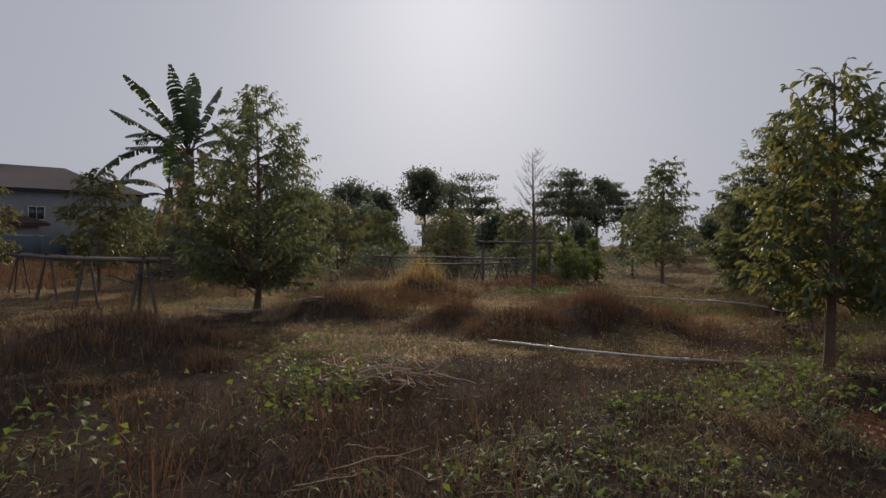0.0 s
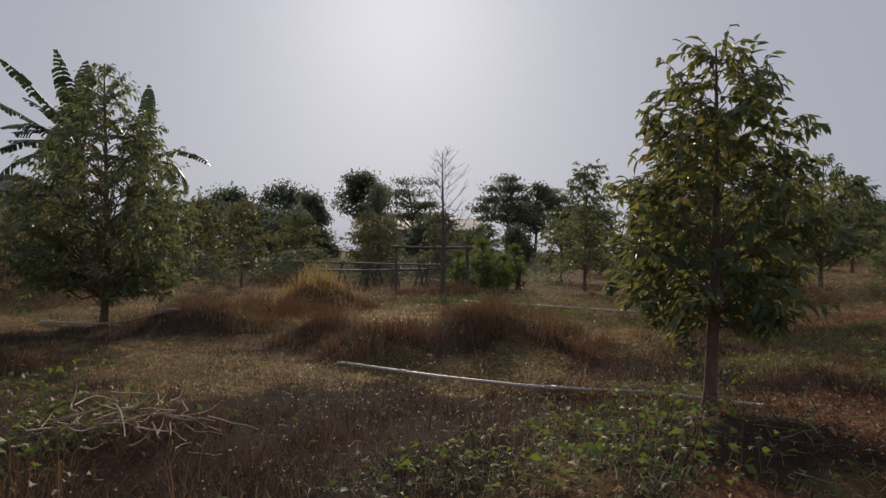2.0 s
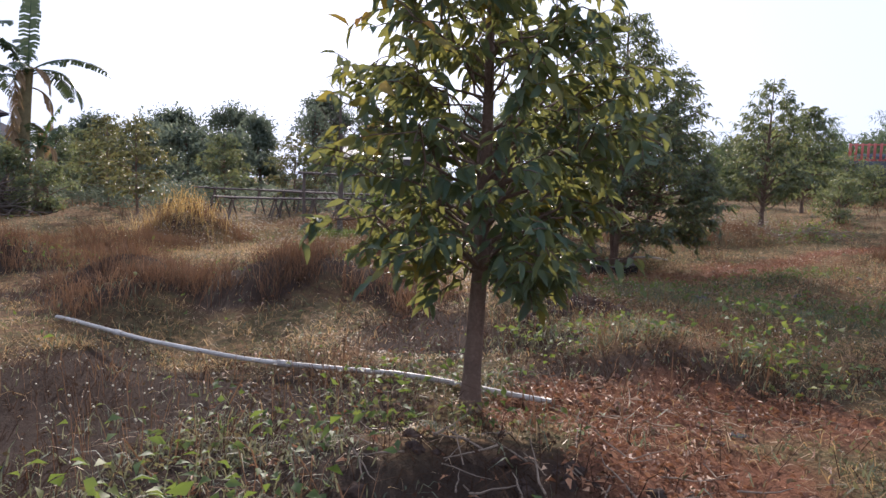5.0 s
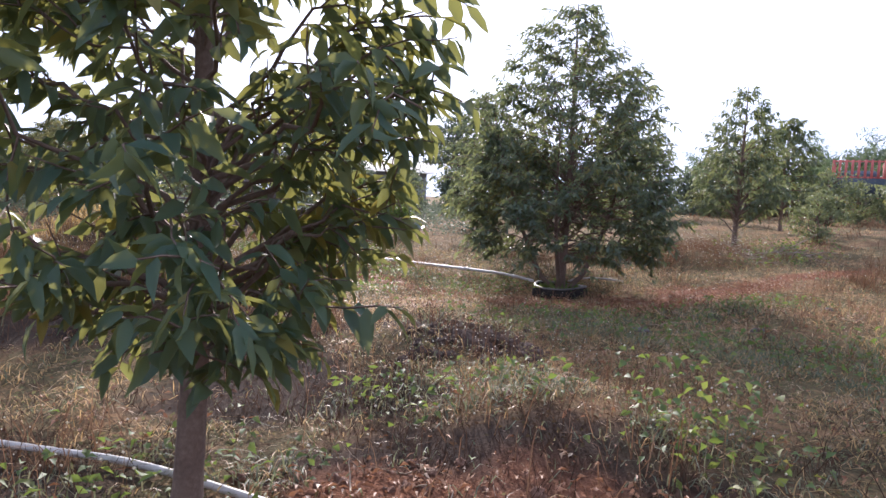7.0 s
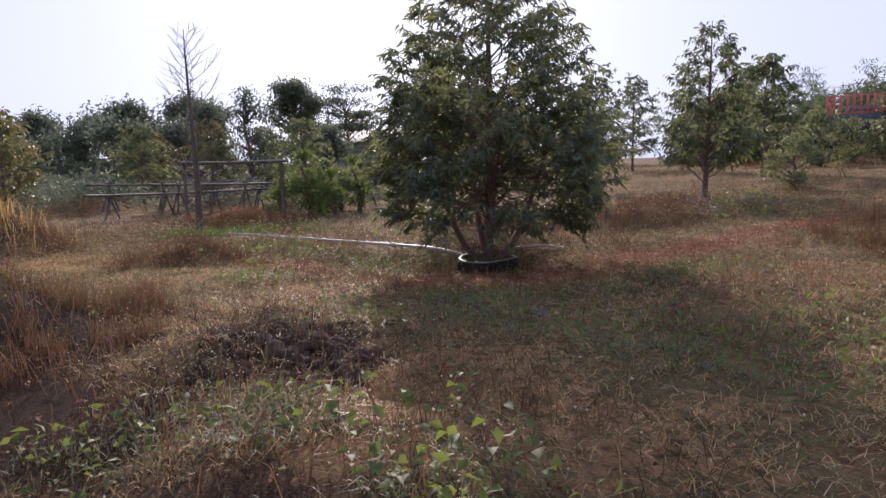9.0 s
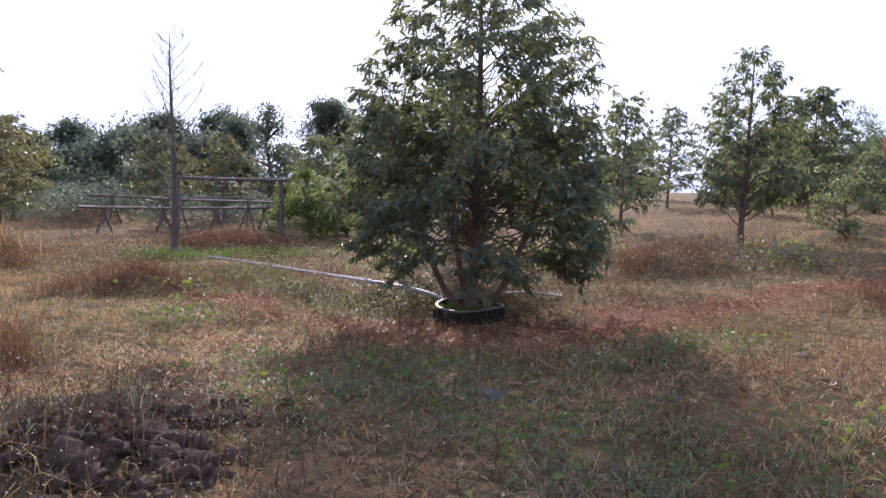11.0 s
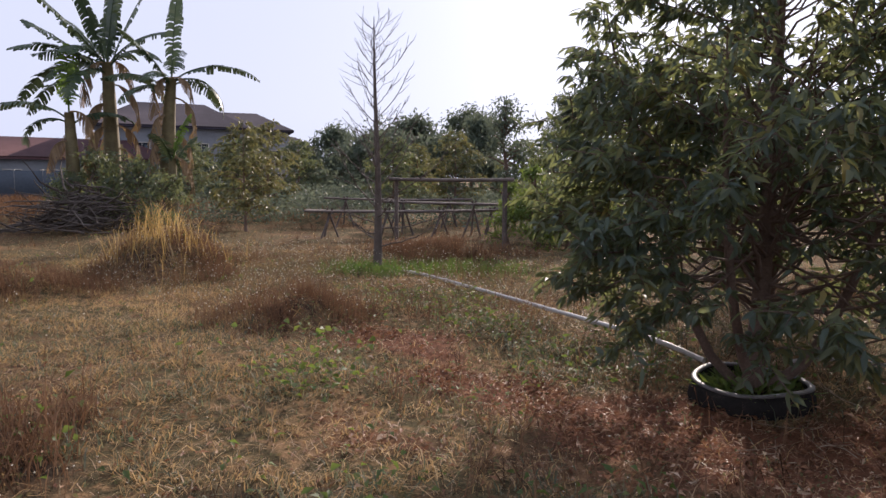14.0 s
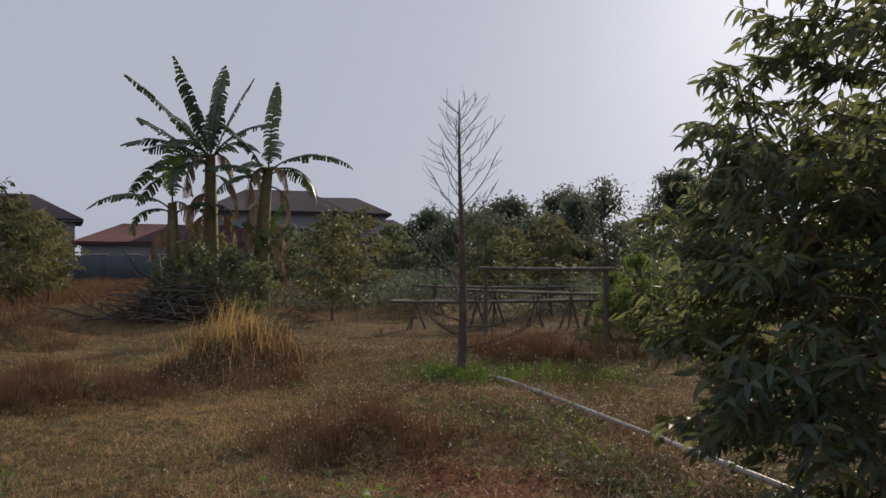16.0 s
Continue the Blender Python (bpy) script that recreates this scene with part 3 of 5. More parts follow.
    part("crown", (oval_leaves if split else leaves)(lb, lw, RNG.uniform(0.65, 1.2, n) * leaf[0], RNG.uniform(0.75, 1.2, n) * leaf[1], droop=0.24), mat, tree)
    return tree


def leafy_tree(name, height, radius, clear, label, category, m, limbs=46, twigs=9, per_twig=11, leaf=(0.15, 0.045), mat=M_LEAF, trunk_r=0.07, split=False, belly=0.25, group="", stems=1, top_gap=0.0, hang=0.9, oval=True, low_rise=0.75, shoulder=1.35, twig=1.0, skirt=0.0):
    """A young orchard tree: a straight leader, many thin limbs and hanging lance leaves in a cone-like crown."""
    tree = thing(name, m, label, category, group)
    tp = np.array([(0.05 * height * 0.12 * math.sin(3.1 * t + height), 0.05 * height * 0.1 * math.cos(2.3 * t), t * height - 0.06) for t in np.linspace(0, 1, 12)])
    tr = trunk_r * np.linspace(1, 0.08, 12) ** 0.9
    tr[0] *= 1.35
    trunk_geo = [tube(tp, tr, 10)]
    for k in range(1, stems):
        a = k * 2.4 + 0.7
        sp = curve_points((0, 0, 0.18 + 0.13 * k), a, 0.7, height * 0.45, -0.6, 8, 0.02)
        trunk_geo.append(tube(sp, trunk_r * 0.5 * np.linspace(1, 0.1, 8), 7))
    part("trunk", joined(trunk_geo), M_BARK, tree, smooth=True)
    crown, wood = [], []
    for i in range(limbs):
        q = (i + 0.5) / limbs
        z0 = clear + (height - clear) * min(0.98, max(0.0, q * 0.98 + RNG.normal() * 0.02))
        rel = (z0 - clear) / (height - clear)
        env = radius * (min(1.0, 0.78 + rel / max(belly, 0.01) * 0.22) if rel < belly else max(0.0, 1 - ((rel - belly) / (1.02 - belly)) ** shoulder) ** 0.8)
        ln = max(0.2, env * RNG.uniform(0.7, 1.0))
        az = i * 2.39996 + RNG.normal() * 0.25
        rise = max(0.2 + 0.75 * rel, low_rise - 2.5 * rel) + RNG.normal() * 0.28
        base = np.array([np.interp(z0, tp[:, 2], tp[:, 0]), np.interp(z0, tp[:, 2], tp[:, 1]), z0])
        lp = curve_points(base, az, rise, ln * (1.12 + 0.15 * (skirt > 0 and rel < 0.16)), rise + RNG.uniform(-0.1, 0.5) + (skirt * RNG.random() if rel < 0.16 else 0.0), 7)
        rad = trunk_r * (0.36 * (1 - rel) + 0.1)
        limb_geo = [tube(lp, rad * np.linspace(1, 0.2, 7), 5)]
        nt_ = max(3, int(twigs * (0.45 + 0.75 * ln / radius)))
        for j in range(nt_):
            s0 = (0.5 if skirt else 0.36) if rel < 0.2 else 0.18
            s = s0 + (1 - s0) * (j + RNG.random()) / nt_
            tb = np.array([np.interp(s * 6, np.arange(7), lp[:, c]) for c in range(3)])
            ta = az + RNG.choice((-1, 1)) * RNG.uniform(0.3, 1.3)
            tl = RNG.uniform(0.22, 0.5) * (0.5 + 0.25 * radius) * twig
            tw = curve_points(tb, ta, RNG.uniform(-0.7, 0.9), tl, RNG.uniform(0.3, 1.4), 4)
            if split or tl > 0.4:
                limb_geo.append(tube(tw, (0.006, 0.005, 0.004, 0.002), 3, False))
            s2 = RNG.random(per_twig) ** 0.8
            lb = np.stack([np.interp(s2 * 3, np.arange(4), tw[:, c]) for c in range(3)], -1)
            sgn = np.where(np.arange(per_twig) % 2, 1, -1)
            la = ta + sgn * RNG.uniform(0.3, 1.1, per_twig)
            dz = RNG.normal(-hang * 0.75, 0.45, per_twig)
            crown.append((lb, np.stack([np.cos(la), np.sin(la), dz], -1)))
        wood.append(joined(limb_geo))
    if split:
        for g in wood:
            part("limb", g, M_BARK, tree)
    else:
        tagged(part("branchwork", joined(wood), M_BARK, tree), kind="stuff")
    lb, lw = np.concatenate([c[0] for c in crown]), np.concatenate([c[1] for c in crown])
    if top_gap:
        keep = (lb[:, 2] < height * top_gap) | (RNG.random(len(lb)) < 0.6)
        lb, lw = lb[keep], lw[keep]
    n = len(lb)
    part("crown", (oval_leaves if split and oval else leaves)(lb, lw, RNG.uniform(0.7, 1.2, n) * leaf[0], RNG.uniform(0.75, 1.2, n) * leaf[1]), mat, tree)
    return tree


def at(x, y, turn=0, size=1.0, sink=0.0, tall=None):
    return Matrix.Translation((x, y, float(land(x, y)) - sink)) @ Matrix.Rotation(turn, 4, "Z") @ Matrix.Diagonal((size, size, tall or size, 1))


PROFILE_ONE = [(0.8, 0.5), (1.1, 0.95), (1.75, 1.08), (2.3, 0.96), (2.8, 0.76), (3.15, 0.44), (3.42, 0.08)]
tree_one = durian("durian_tree", [(0, 0, 0, 0.03, 0.02, 3.42, PROFILE_ONE, 92, 8)], "young durian tree with a bare lower trunk beside a water pipe", at(4.36, 7.35, 0.4), (0.135, 0.048), M_LEAF, 0.064, True, low=0.9, hang=0.55, per=8)
PROFILE_TWO = [(0.8, 1.9), (1.2, 2.05), (1.8, 2.08), (2.5, 1.9), (3.6, 1.55), (4.5, 0.95), (5.1, 0.2)]
LOBE_LEFT, LOBE_RIGHT = [(1.3, 0.75), (2.0, 0.9), (2.7, 0.75), (3.2, 0.45), (3.5, 0.12)], [(1.3, 0.6), (1.8, 0.75), (2.4, 0.6), (2.8, 0.35), (3.05, 0.1)]
tree_two = durian("durian_tree", [(0, 0, 0, 0.05, 0, 5.1, PROFILE_TWO, 190, 14), (-0.1, 0.05, 0.2, -1.3, 0.35, 3.5, LOBE_LEFT, 44, 9), (0.1, 0, 0.25, 1.3, 0.1, 3.05, LOBE_RIGHT, 34, 8), (0, -0.08, 0.3, -0.4, -0.7, 3.05, LOBE_RIGHT, 9, 6), (0.03, 0.08, 0.3, 0.4, 0.8, 3.05, LOBE_RIGHT, 9, 6)],
                  "dense dark-green durian tree growing out of a tyre planter", at(8.5, 15.9, 0.0, 1.0, 0.1), (0.135, 0.037), M_LEAF_DENSE, 0.085, True, low=0.6, hang=0.5, per=9, hollow=2.3)
PROFILE_ZERO = [(0.7, 1.3), (1.3, 2.1), (2.3, 1.95), (3.4, 1.2), (4.3, 0.75), (4.95, 0.15)]
tree_zero = durian("durian_tree", [(0, 0, 0, 0, 0, 4.95, PROFILE_ZERO, 130, 12), (0, 0, 0.6, -1.1, 0.2, 3.4, LOBE_LEFT, 24, 8)], "tall durian tree with low dead side twigs", at(-4.05, 14.3), (0.16, 0.045), M_LEAF_DENSE, 0.075, low=0.5, per=9, dead=5)
PROFILE_THREE = [(0.95, 0.9), (1.5, 1.3), (2.6, 1.15), (3.5, 0.7), (4.2, 0.08)]
tree_three = durian("durian_tree", [(0, 0, 0, 0, 0, 4.2, PROFILE_THREE, 84, 9)], "durian tree with an airy crown and dead low branches", at(14.9, 21.2, 0.9), (0.17, 0.05), M_LEAF_DENSE, 0.07, low=0.5, per=9, dead=6)
tree_back = leafy_tree("durian_tree", 4.9, 1.6, 0.6, "durian tree standing behind the bare tree's row", "tree", at(8.8, 26.2, 0.9), 60, 8, 9, (0.2, 0.065), M_LEAF_DENSE, 0.07, False, 0.3, group="orchard trees")
tree_gold = leafy_tree("durian_tree", 3.2, 1.2, 0.45, "small yellowing durian tree in the orchard rows", "tree", at(-4.3, 26.8), 40, 7, 8, (0.19, 0.065), M_LEAF_YELLOW, 0.05, False, 0.35, group="orchard trees", hang=0.6)
tree_dark = leafy_tree("durian_tree", 3.6, 1.45, 0.45, "dark-green durian tree in the orchard rows", "tree", at(18.6, 24.8), 58, 8, 9, (0.2, 0.065), M_LEAF_DENSE, 0.06, False, 0.35, group="orchard trees")
for src, x, y, size in [(tree_back, 14.2, 27.4, 0.85), (tree_dark, 10.0, 34.5, 0.9), (tree_dark, 3.8, 34.0, 0.95), (tree_gold, 0.2, 33.5, 1.05), (tree_dark, -3.4, 36.0, 0.95), (tree_gold, -7.6, 33.0, 1.2),
                        (tree_dark, -11.5, 37.0, 1.0), (tree_gold, -18.2, 25.8, 1.3), (tree_gold, -22.6, 29.2, 1.25), (tree_gold, -27.0, 32.0, 1.25), (tree_gold, -16.2, 33.5, 1.0), 
                        (tree_gold, -11.0, 21.0, 1.2), (tree_gold, -13.8, 17.8, 1.15), (tree_dark, 22.5, 33.0, 1.0), (tree_back, 19.0, 36.0, 0.9), (tree_dark, 13.0, 40.0, 1.0), (tree_dark, 7.0, 41.0, 0.9),
                        (tree_dark, 1.0, 42.0, 1.0), (tree_gold, -5.0, 43.0, 1.1), (tree_dark, -13.5, 45.0, 1.1), (tree_dark, -20.0, 43.0, 1.1), (tree_dark, 25.0, 41.0, 1.0), (tree_dark, -34.0, 36.0, 1.1), (tree_gold, -31.0, 29.0, 1.3), (tree_gold, -20.2, 28.2, 1.1), (tree_gold, -24.6, 27.4, 1.2)]:
    copy_thing(src, at(x, y, x * 1.7 + y, size))


def far_tree(name, height, spread, clear, label, m, style="round", clumps=36, leaf_n=150, leaf=0.34, mat=M_HAZED_FAR_LEAF, group=""):
    """A grown tree far off: trunk, forking limbs and a crown of leafy clumps with gaps between them."""
    tree = thing(name, m, label, "tree", group)
    limbs_geo, crown = [], []
    tp = np.array([(0.15 * math.sin(t * 4), 0.12 * math.cos(t * 3), t * height * 0.75 - 0.1) for t in np.linspace(0, 1, 8)])
    r0 = 0.02 * height + 0.05
    part("trunk", tube(tp, r0 * np.linspace(1, 0.3, 8), 8), M_BARK, tree, smooth=True)
    for i in range(clumps):
        az = i * 2.4 + RNG.normal() * 0.3
        h = clear + (height - clear) * RNG.random()
        rel = (h - clear) / (height - clear)
        if style == "layer":
            h = clear + (height - clear) * (round(rel * 4) / 4 * 0.95)
            env = spread * (1.0 - 0.45 * rel)
        elif style == "cone":
            env = spread * (1.05 - rel) ** 0.8
        else:
            env = spread * math.sqrt(max(0.05, 1 - (2 * rel - 0.9) ** 2))
        d = env * RNG.random() ** 0.5
        c = np.array([math.cos(az) * d, math.sin(az) * d, h])
        z0 = max(clear * 0.8, min(h - d * 0.5, height * 0.7))
        limbs_geo.append(tube(np.array([[0, 0, z0], [c[0] * 0.5, c[1] * 0.5, z0 + (h - z0) * 0.6], c]), (r0 * 0.35, r0 * 0.2, 0.02), 4, False))
        flat = 0.32 if style == "layer" else 0.7
        size = spread * RNG.uniform(0.2, 0.34)
        off = RNG.normal(size=(leaf_n, 3)) * np.array((size, size, size * flat)) * 0.62
        crown.append(c + off)
    tagged(part("limbwork", joined(limbs_geo), M_BARK, tree), kind="stuff")
    lb = np.concatenate(crown)
    way = RNG.normal(size=lb.shape) + np.array((0, 0, -0.3))
    n = len(lb)
    part("crown", leaves(lb, way, RNG.uniform(0.6, 1.3, n) * leaf, RNG.uniform(0.5, 1.0, n) * leaf * 0.55), mat, tree)
    return tree


far_tree("rain_tree", 11.6, 3.4, 6.0, "distant tree with a dense round crown on a tall trunk", at(-2.6, 89), "round", 40, 170, 0.5)
far_tree("spreading_tree", 10.6, 4.6, 4.5, "distant tree with an open layered crown", at(3.8, 86), "layer", 34, 110, 0.42)
far_tree("spreading_tree", 9.6, 4.0, 5.0, "distant umbrella-shaped tree above the treeline", at(14.4, 76), "layer", 30, 150, 0.45)
far_tree("shade_tree", 8.6, 3.2, 3.5, "distant broad-leaved tree in the treeline", at(18.6, 80), "round", 28, 140, 0.45)
far_tree("shade_tree", 8.4, 3.2, 4.0, "distant thin-crowned tree in the treeline", at(22.4, 82), "layer", 26, 120, 0.45)
far_tree("shade_tree", 6.0, 2.0, 2.0, "tree with an uneven crown in the treeline", at(-5.2, 56), "cone", 26, 120, 0.34)
far_tree("broad_tree", 6.6, 3.6, 2.0, "dense rounded trees behind the bamboo frames", at(-14.5, 66), "round", 44, 150, 0.45)
far_tree("broad_tree", 7.6, 3.6, 2.4, "dense rounded tree in the treeline", at(-9.5, 68), "round", 40, 150, 0.45)
far_tree("broad_tree", 5.8, 3.2, 1.5, "dark dense tree in the treeline", at(-19.5, 60), "round", 36, 150, 0.42)
far_tree("airy_tree", 5.2, 1.9, 1.0, "thin-leaved airy tree behind the bamboo frames", at(0.5, 40.0), "cone", 30, 60, 0.22)
bush = far_tree("hedge_tree", 4.6, 3.0, 0.3, "dense green tree of the hedge at the orchard's end", at(-12, 52), "round", 34, 76, 0.46, group="hedge trees")
bush2 = far_tree("hedge_tree", 4.2, 2.6, 0.2, "dense dark tree of the hedge at the orchard's end", at(-6, 50), "cone", 34, 76, 0.46, group="hedge trees")
k = 0
for x in np.arange(-29, 62, 4.1):
    k += 1
    yy = 54 + 5 * math.sin(k * 1.9) - abs(x) * 0.12
    copy_thing((bush, bush2)[k % 2], at(float(x), yy, k * 1.3, 0.80 + 0.15 * math.sin(k * 2.3), 0.1))


def bamboo_clump(m, label, culms=30, height=7.0):
    """Arching culms from one foot, feathered with drooping leaf sprays all along their upper part."""
    root = thing("bamboo_clump", m, label, "bamboo", "bamboo clumps")
    lb, lw = [], []
    for i in range(culms):
        az, tall = i * 2.39996 + RNG.normal() * 0.3, height * RNG.uniform(0.6, 1.05)
        lp = curve_points((RNG.normal() * 0.6, RNG.normal() * 0.6, -0.1), az, RNG.uniform(1.25, 1.5), tall, RNG.uniform(0.5, 1.3), 10, 0.01)
        part("culm", tube(lp, 0.045 * np.linspace(1, 0.12, 10), 5, False), M_BAMBOO_STEM, root)
        u = RNG.uniform(0.12, 1.0, 46)
        for c in u:
            p = np.array([np.interp(c * 9, np.arange(10), lp[:, e]) for e in range(3)])
            k = 16
            a = RNG.uniform(0, 6.28)
            step = RNG.random(k)[:, None] * np.array((math.cos(a), math.sin(a), RNG.uniform(-0.5, 0.5))) * RNG.uniform(0.4, 1.1)
            lb.append(p + step + RNG.normal(size=(k, 3)) * 0.09)
            lw.append(RNG.normal(size=(k, 3)) * 0.6 + np.array((math.cos(a), math.sin(a), -0.7)))
    lb, lw = np.concatenate(lb), np.concatenate(lw)
    part("crown", leaves(lb, lw, RNG.uniform(0.16, 0.34, len(lb)), RNG.uniform(0.03, 0.06, len(lb))), M_BAMBOO_LEAF, root)
    return root


bamboo = bamboo_clump(at(30.5, 25.0, 0.3, 0.9), "tall feathery green bamboo clump beside the track")
for x, y, s in [(34, 21, 1.05), (38, 37, 0.9), (39, 30, 1.1), (25.5, 40, 0.7), (36, 12, 0.95), (33.0, 41.0, 0.95), (29.5, 45.0, 0.9), (40.5, 42.0, 1.15), (35.5, 26.0, 1.25)]:
    copy_thing(bamboo, at(x, y, x, s, 0.1))
for x, y, s in [(-40, 10, 1.1), (-38, -8, 1.1), (-20, -22, 1.2), (0, -26, 1.1), (20, -22, 1.2), (40, -5, 1.2), (-46, 26, 1.1), (37, 49, 0.75), (43, 45, 0.75), (48, 38, 0.8), (51, 30, 0.8), (47, 20, 0.8), (31, 51, 0.75), (37, 44, 0.8), (34.5, 39.5, 0.5), (42, 36, 0.7)]:
    copy_thing(bush, at(x, y, x, s * 1.2, 0.1))


def bare_tree(m):
    """A dead sapling: straight grey trunk, whip-like branches set up all along it, finely forked."""
    tree = thing("bare_tree", m, "leafless young tree with fine upswept twigs", "tree")
    h = 4.5
    tp = np.array([(0.03 * math.sin(t * 5), 0.02 * math.cos(t * 4), t * h - 0.05) for t in np.linspace(0, 1, 14)])
    part("trunk", tube(tp, 0.085 * np.linspace(1, 0.08, 14), 9), M_DARK_TWIG, tree, smooth=True)
    for i in range(48):
        z0 = 0.45 + (h - 0.6) * (i / 48) ** 0.9
        rel = z0 / h
        ln = (0.25 + 1.45 * (1.0 - rel) ** 0.75) * RNG.uniform(0.5, 1.1)
        az = i * 2.4 + RNG.normal() * 0.2
        lp = curve_points((0, 0, z0), az, RNG.uniform(0.4, 0.8) if rel > 0.25 else RNG.uniform(0.0, 0.5), ln, -0.45, 8, 0.03)
        g = [tube(lp, (0.012 * (1.1 - rel) + 0.004) * np.linspace(1, 0.3, 8), 4)]
        for j in range(int(3 + ln * 5)):
            s = RNG.uniform(0.2, 1.0)
            tb = np.array([np.interp(s * 7, np.arange(8), lp[:, c]) for c in range(3)])
            tw = curve_points(tb, az + RNG.choice((-1, 1)) * RNG.uniform(0.4, 1.0), RNG.uniform(0.3, 1.0), RNG.uniform(0.15, 0.45), -0.3, 4)
            g.append(tube(tw, (0.0055, 0.0045, 0.004, 0.0025), 3, False))
        part("branch", joined(g), M_DARK_TWIG, tree)
    return tree


bare_tree(at(2.85, 20.7))


# ---- bananas ----
def frond(azimuth, rise, length, droop, width, torn=0.8, dry=False):
    """One banana leaf: a stout rib and a blade torn into strips on both sides."""
    n = 26
    rib = curve_points((0, 0, 0), azimuth, rise, length, droop, n, 0.0)
    d = np.gradient(rib, axis=0)
    d /= np.linalg.norm(d, axis=1, keepdims=True)
    geos = [tube(rib, 0.035 * np.linspace(1, 0.15, n), 5, False)]
    vs, fs, c = [], [], 0
    for s in (-1, 1):
        dr, cut = 0.3, 1.0
        for i in range(4, n - 1):
            t = i / (n - 1)
            tear = RNG.random() < 0.35 * torn
            if tear:
                dr, cut = (RNG.uniform(0.1, 0.75) if not dry else RNG.uniform(1.0, 2.5)), RNG.uniform(0.8, 1.1)
            w = width * min(1, (t - 0.1) * 4.5) * (1 - max(0, t - 0.75) ** 1.6 * 8.5) * cut
            if w <= 0.02:
                continue
            side = np.cross(d[i], (0, 0, 1.0)) * s
            side /= np.linalg.norm(side) + 1e-9
            gap = 0.7 if RNG.random() < 0.3 * torn else 1.0
            tip = side * w + d[i] * w * 0.3 - np.array((0, 0, w * dr))
            a, b2 = rib[i], rib[i] * (1 - gap) + rib[i + 1] * gap
            mid = tip * 0.55 + np.array((0, 0, w * 0.14))
            vs += [a, b2, b2 + mid, a + mid, b2 + tip - d[i] * w * 0.04, a + tip + d[i] * w * 0.02]
            fs += [[c, c + 1, c + 2], [c, c + 2, c + 3], [c + 3, c + 2, c + 4], [c + 3, c + 4, c + 5]]
            c += 6
    geos.append((np.array(vs), np.array(fs)))
    return joined(geos)


def banana(m, height, fronds, flen, label, skew=0.0, dead=10, young=False):
    plant = thing("banana_plant", m, label, "banana plant", "banana clump")
    tp = np.array([(skew * t * t, 0.05 * math.sin(3 * t), t * height - 0.1) for t in np.linspace(0, 1, 9)])
    part("pseudostem", tube(tp, 0.33 * np.linspace(1, 0.5, 9) * (height / 5) ** 0.5, 10), M_PSEUDOSTEM, plant, smooth=True)
    top = tp[-1]
    for i, (az, rise, k, dr) in enumerate(fronds):
        v, f = frond(az, rise, flen * k, dr, 0.34 * min(1.15, flen / 2.6), 1.1)
        part("frond", (v + top - np.array((0, 0, 0.15 + 0.12 * (i % 4))), f), M_BANANA_YOUNG if young and i == 0 else M_BANANA, plant)
    for i in range(dead):
        v, f = frond(i * 2.1 + 0.4, 0.3 - 0.05 * i, flen * (0.45 + 0.04 * i), 2.4, 0.26, 1.0, True)
        part("dead_frond", (v + tp[8 - i % 5], f), M_DRY_FROND, plant, "brown dead leaf hanging against the stem")
    return plant


PI = math.pi
RIGHT, LEFT = 0.9, PI + 0.9  # headings square to the walker's last line of sight
banana(at(-11.0, 28.4), 5.75, [(PI + 0.1, 0.35, 1.4, 1.35), (PI + 0.3, 0.1, 1.1, 1.2), (PI - 0.25, 0.45, 1.05, 0.6), (PI + 0.2, 0.75, 1.2, 0.35), (LEFT, 0.95, 1.25, 0.35), (LEFT + 0.5, 1.3, 1.2, 0.25), (RIGHT + 0.9, 1.45, 1.25, 0.2), (RIGHT, 1.3, 1.2, 0.3), (LEFT - 0.2, 0.6, 0.75, 1.0), (RIGHT - 0.9, 0.9, 0.8, 1.6), (LEFT + 0.3, 0.6, 0.75, 1.7), (RIGHT + 0.2, 0.5, 0.85, 1.9), (-1.6, 0.9, 0.75, 1.8), (RIGHT + 0.5, 1.5, 1.1, 0.2), (LEFT + 0.1, 0.8, 1.0, 1.3), (LEFT - 0.9, 1.2, 1.0, 0.8), (RIGHT + 0.1, 1.05, 0.85, 0.9), (2.4, 1.1, 1.0, 0.9), (LEFT + 0.8, 0.3, 0.8, 1.6)], 3.2, "tall banana plant with torn upright leaves above a brush heap")
banana(at(-9.1, 28.9), 5.2, [(RIGHT, 0.75, 1.25, 1.35), (RIGHT + 0.7, 1.5, 1.3, 0.15), (LEFT, 1.15, 0.95, 0.6), (LEFT + 0.3, 0.5, 0.8, 1.6), (RIGHT - 0.3, 0.5, 0.95, 2.3), (RIGHT + 0.3, 0.6, 0.9, 2.0), (-1.4, 1.0, 0.7, 1.9), (LEFT - 0.3, 0.8, 0.9, 1.3), (RIGHT + 1.2, 1.1, 0.9, 0.9)], 2.7, "banana plant with drooping torn leaves", 0.4)
banana(at(-11.3, 27.0), 3.9, [(-0.6, 1.52, 0.85, 0.1), (LEFT, 0.75, 1.05, 1.6), (LEFT - 0.4, 0.6, 0.7, 2.2), (RIGHT, 0.9, 0.8, 1.6)], 2.8, "young banana plant with one pale upright leaf", 0.0, 3, True)
banana(at(-8.0, 27.9), 2.4, [(0.2, 1.4, 0.9, 0.5), (-1.3, 1.2, 0.9, 1.2), (2.6, 1.1, 0.8, 1.4), (1.2, 1.3, 0.8, 0.7)], 2.0, "small banana sucker with bright green leaves", 0.1, 2, True)
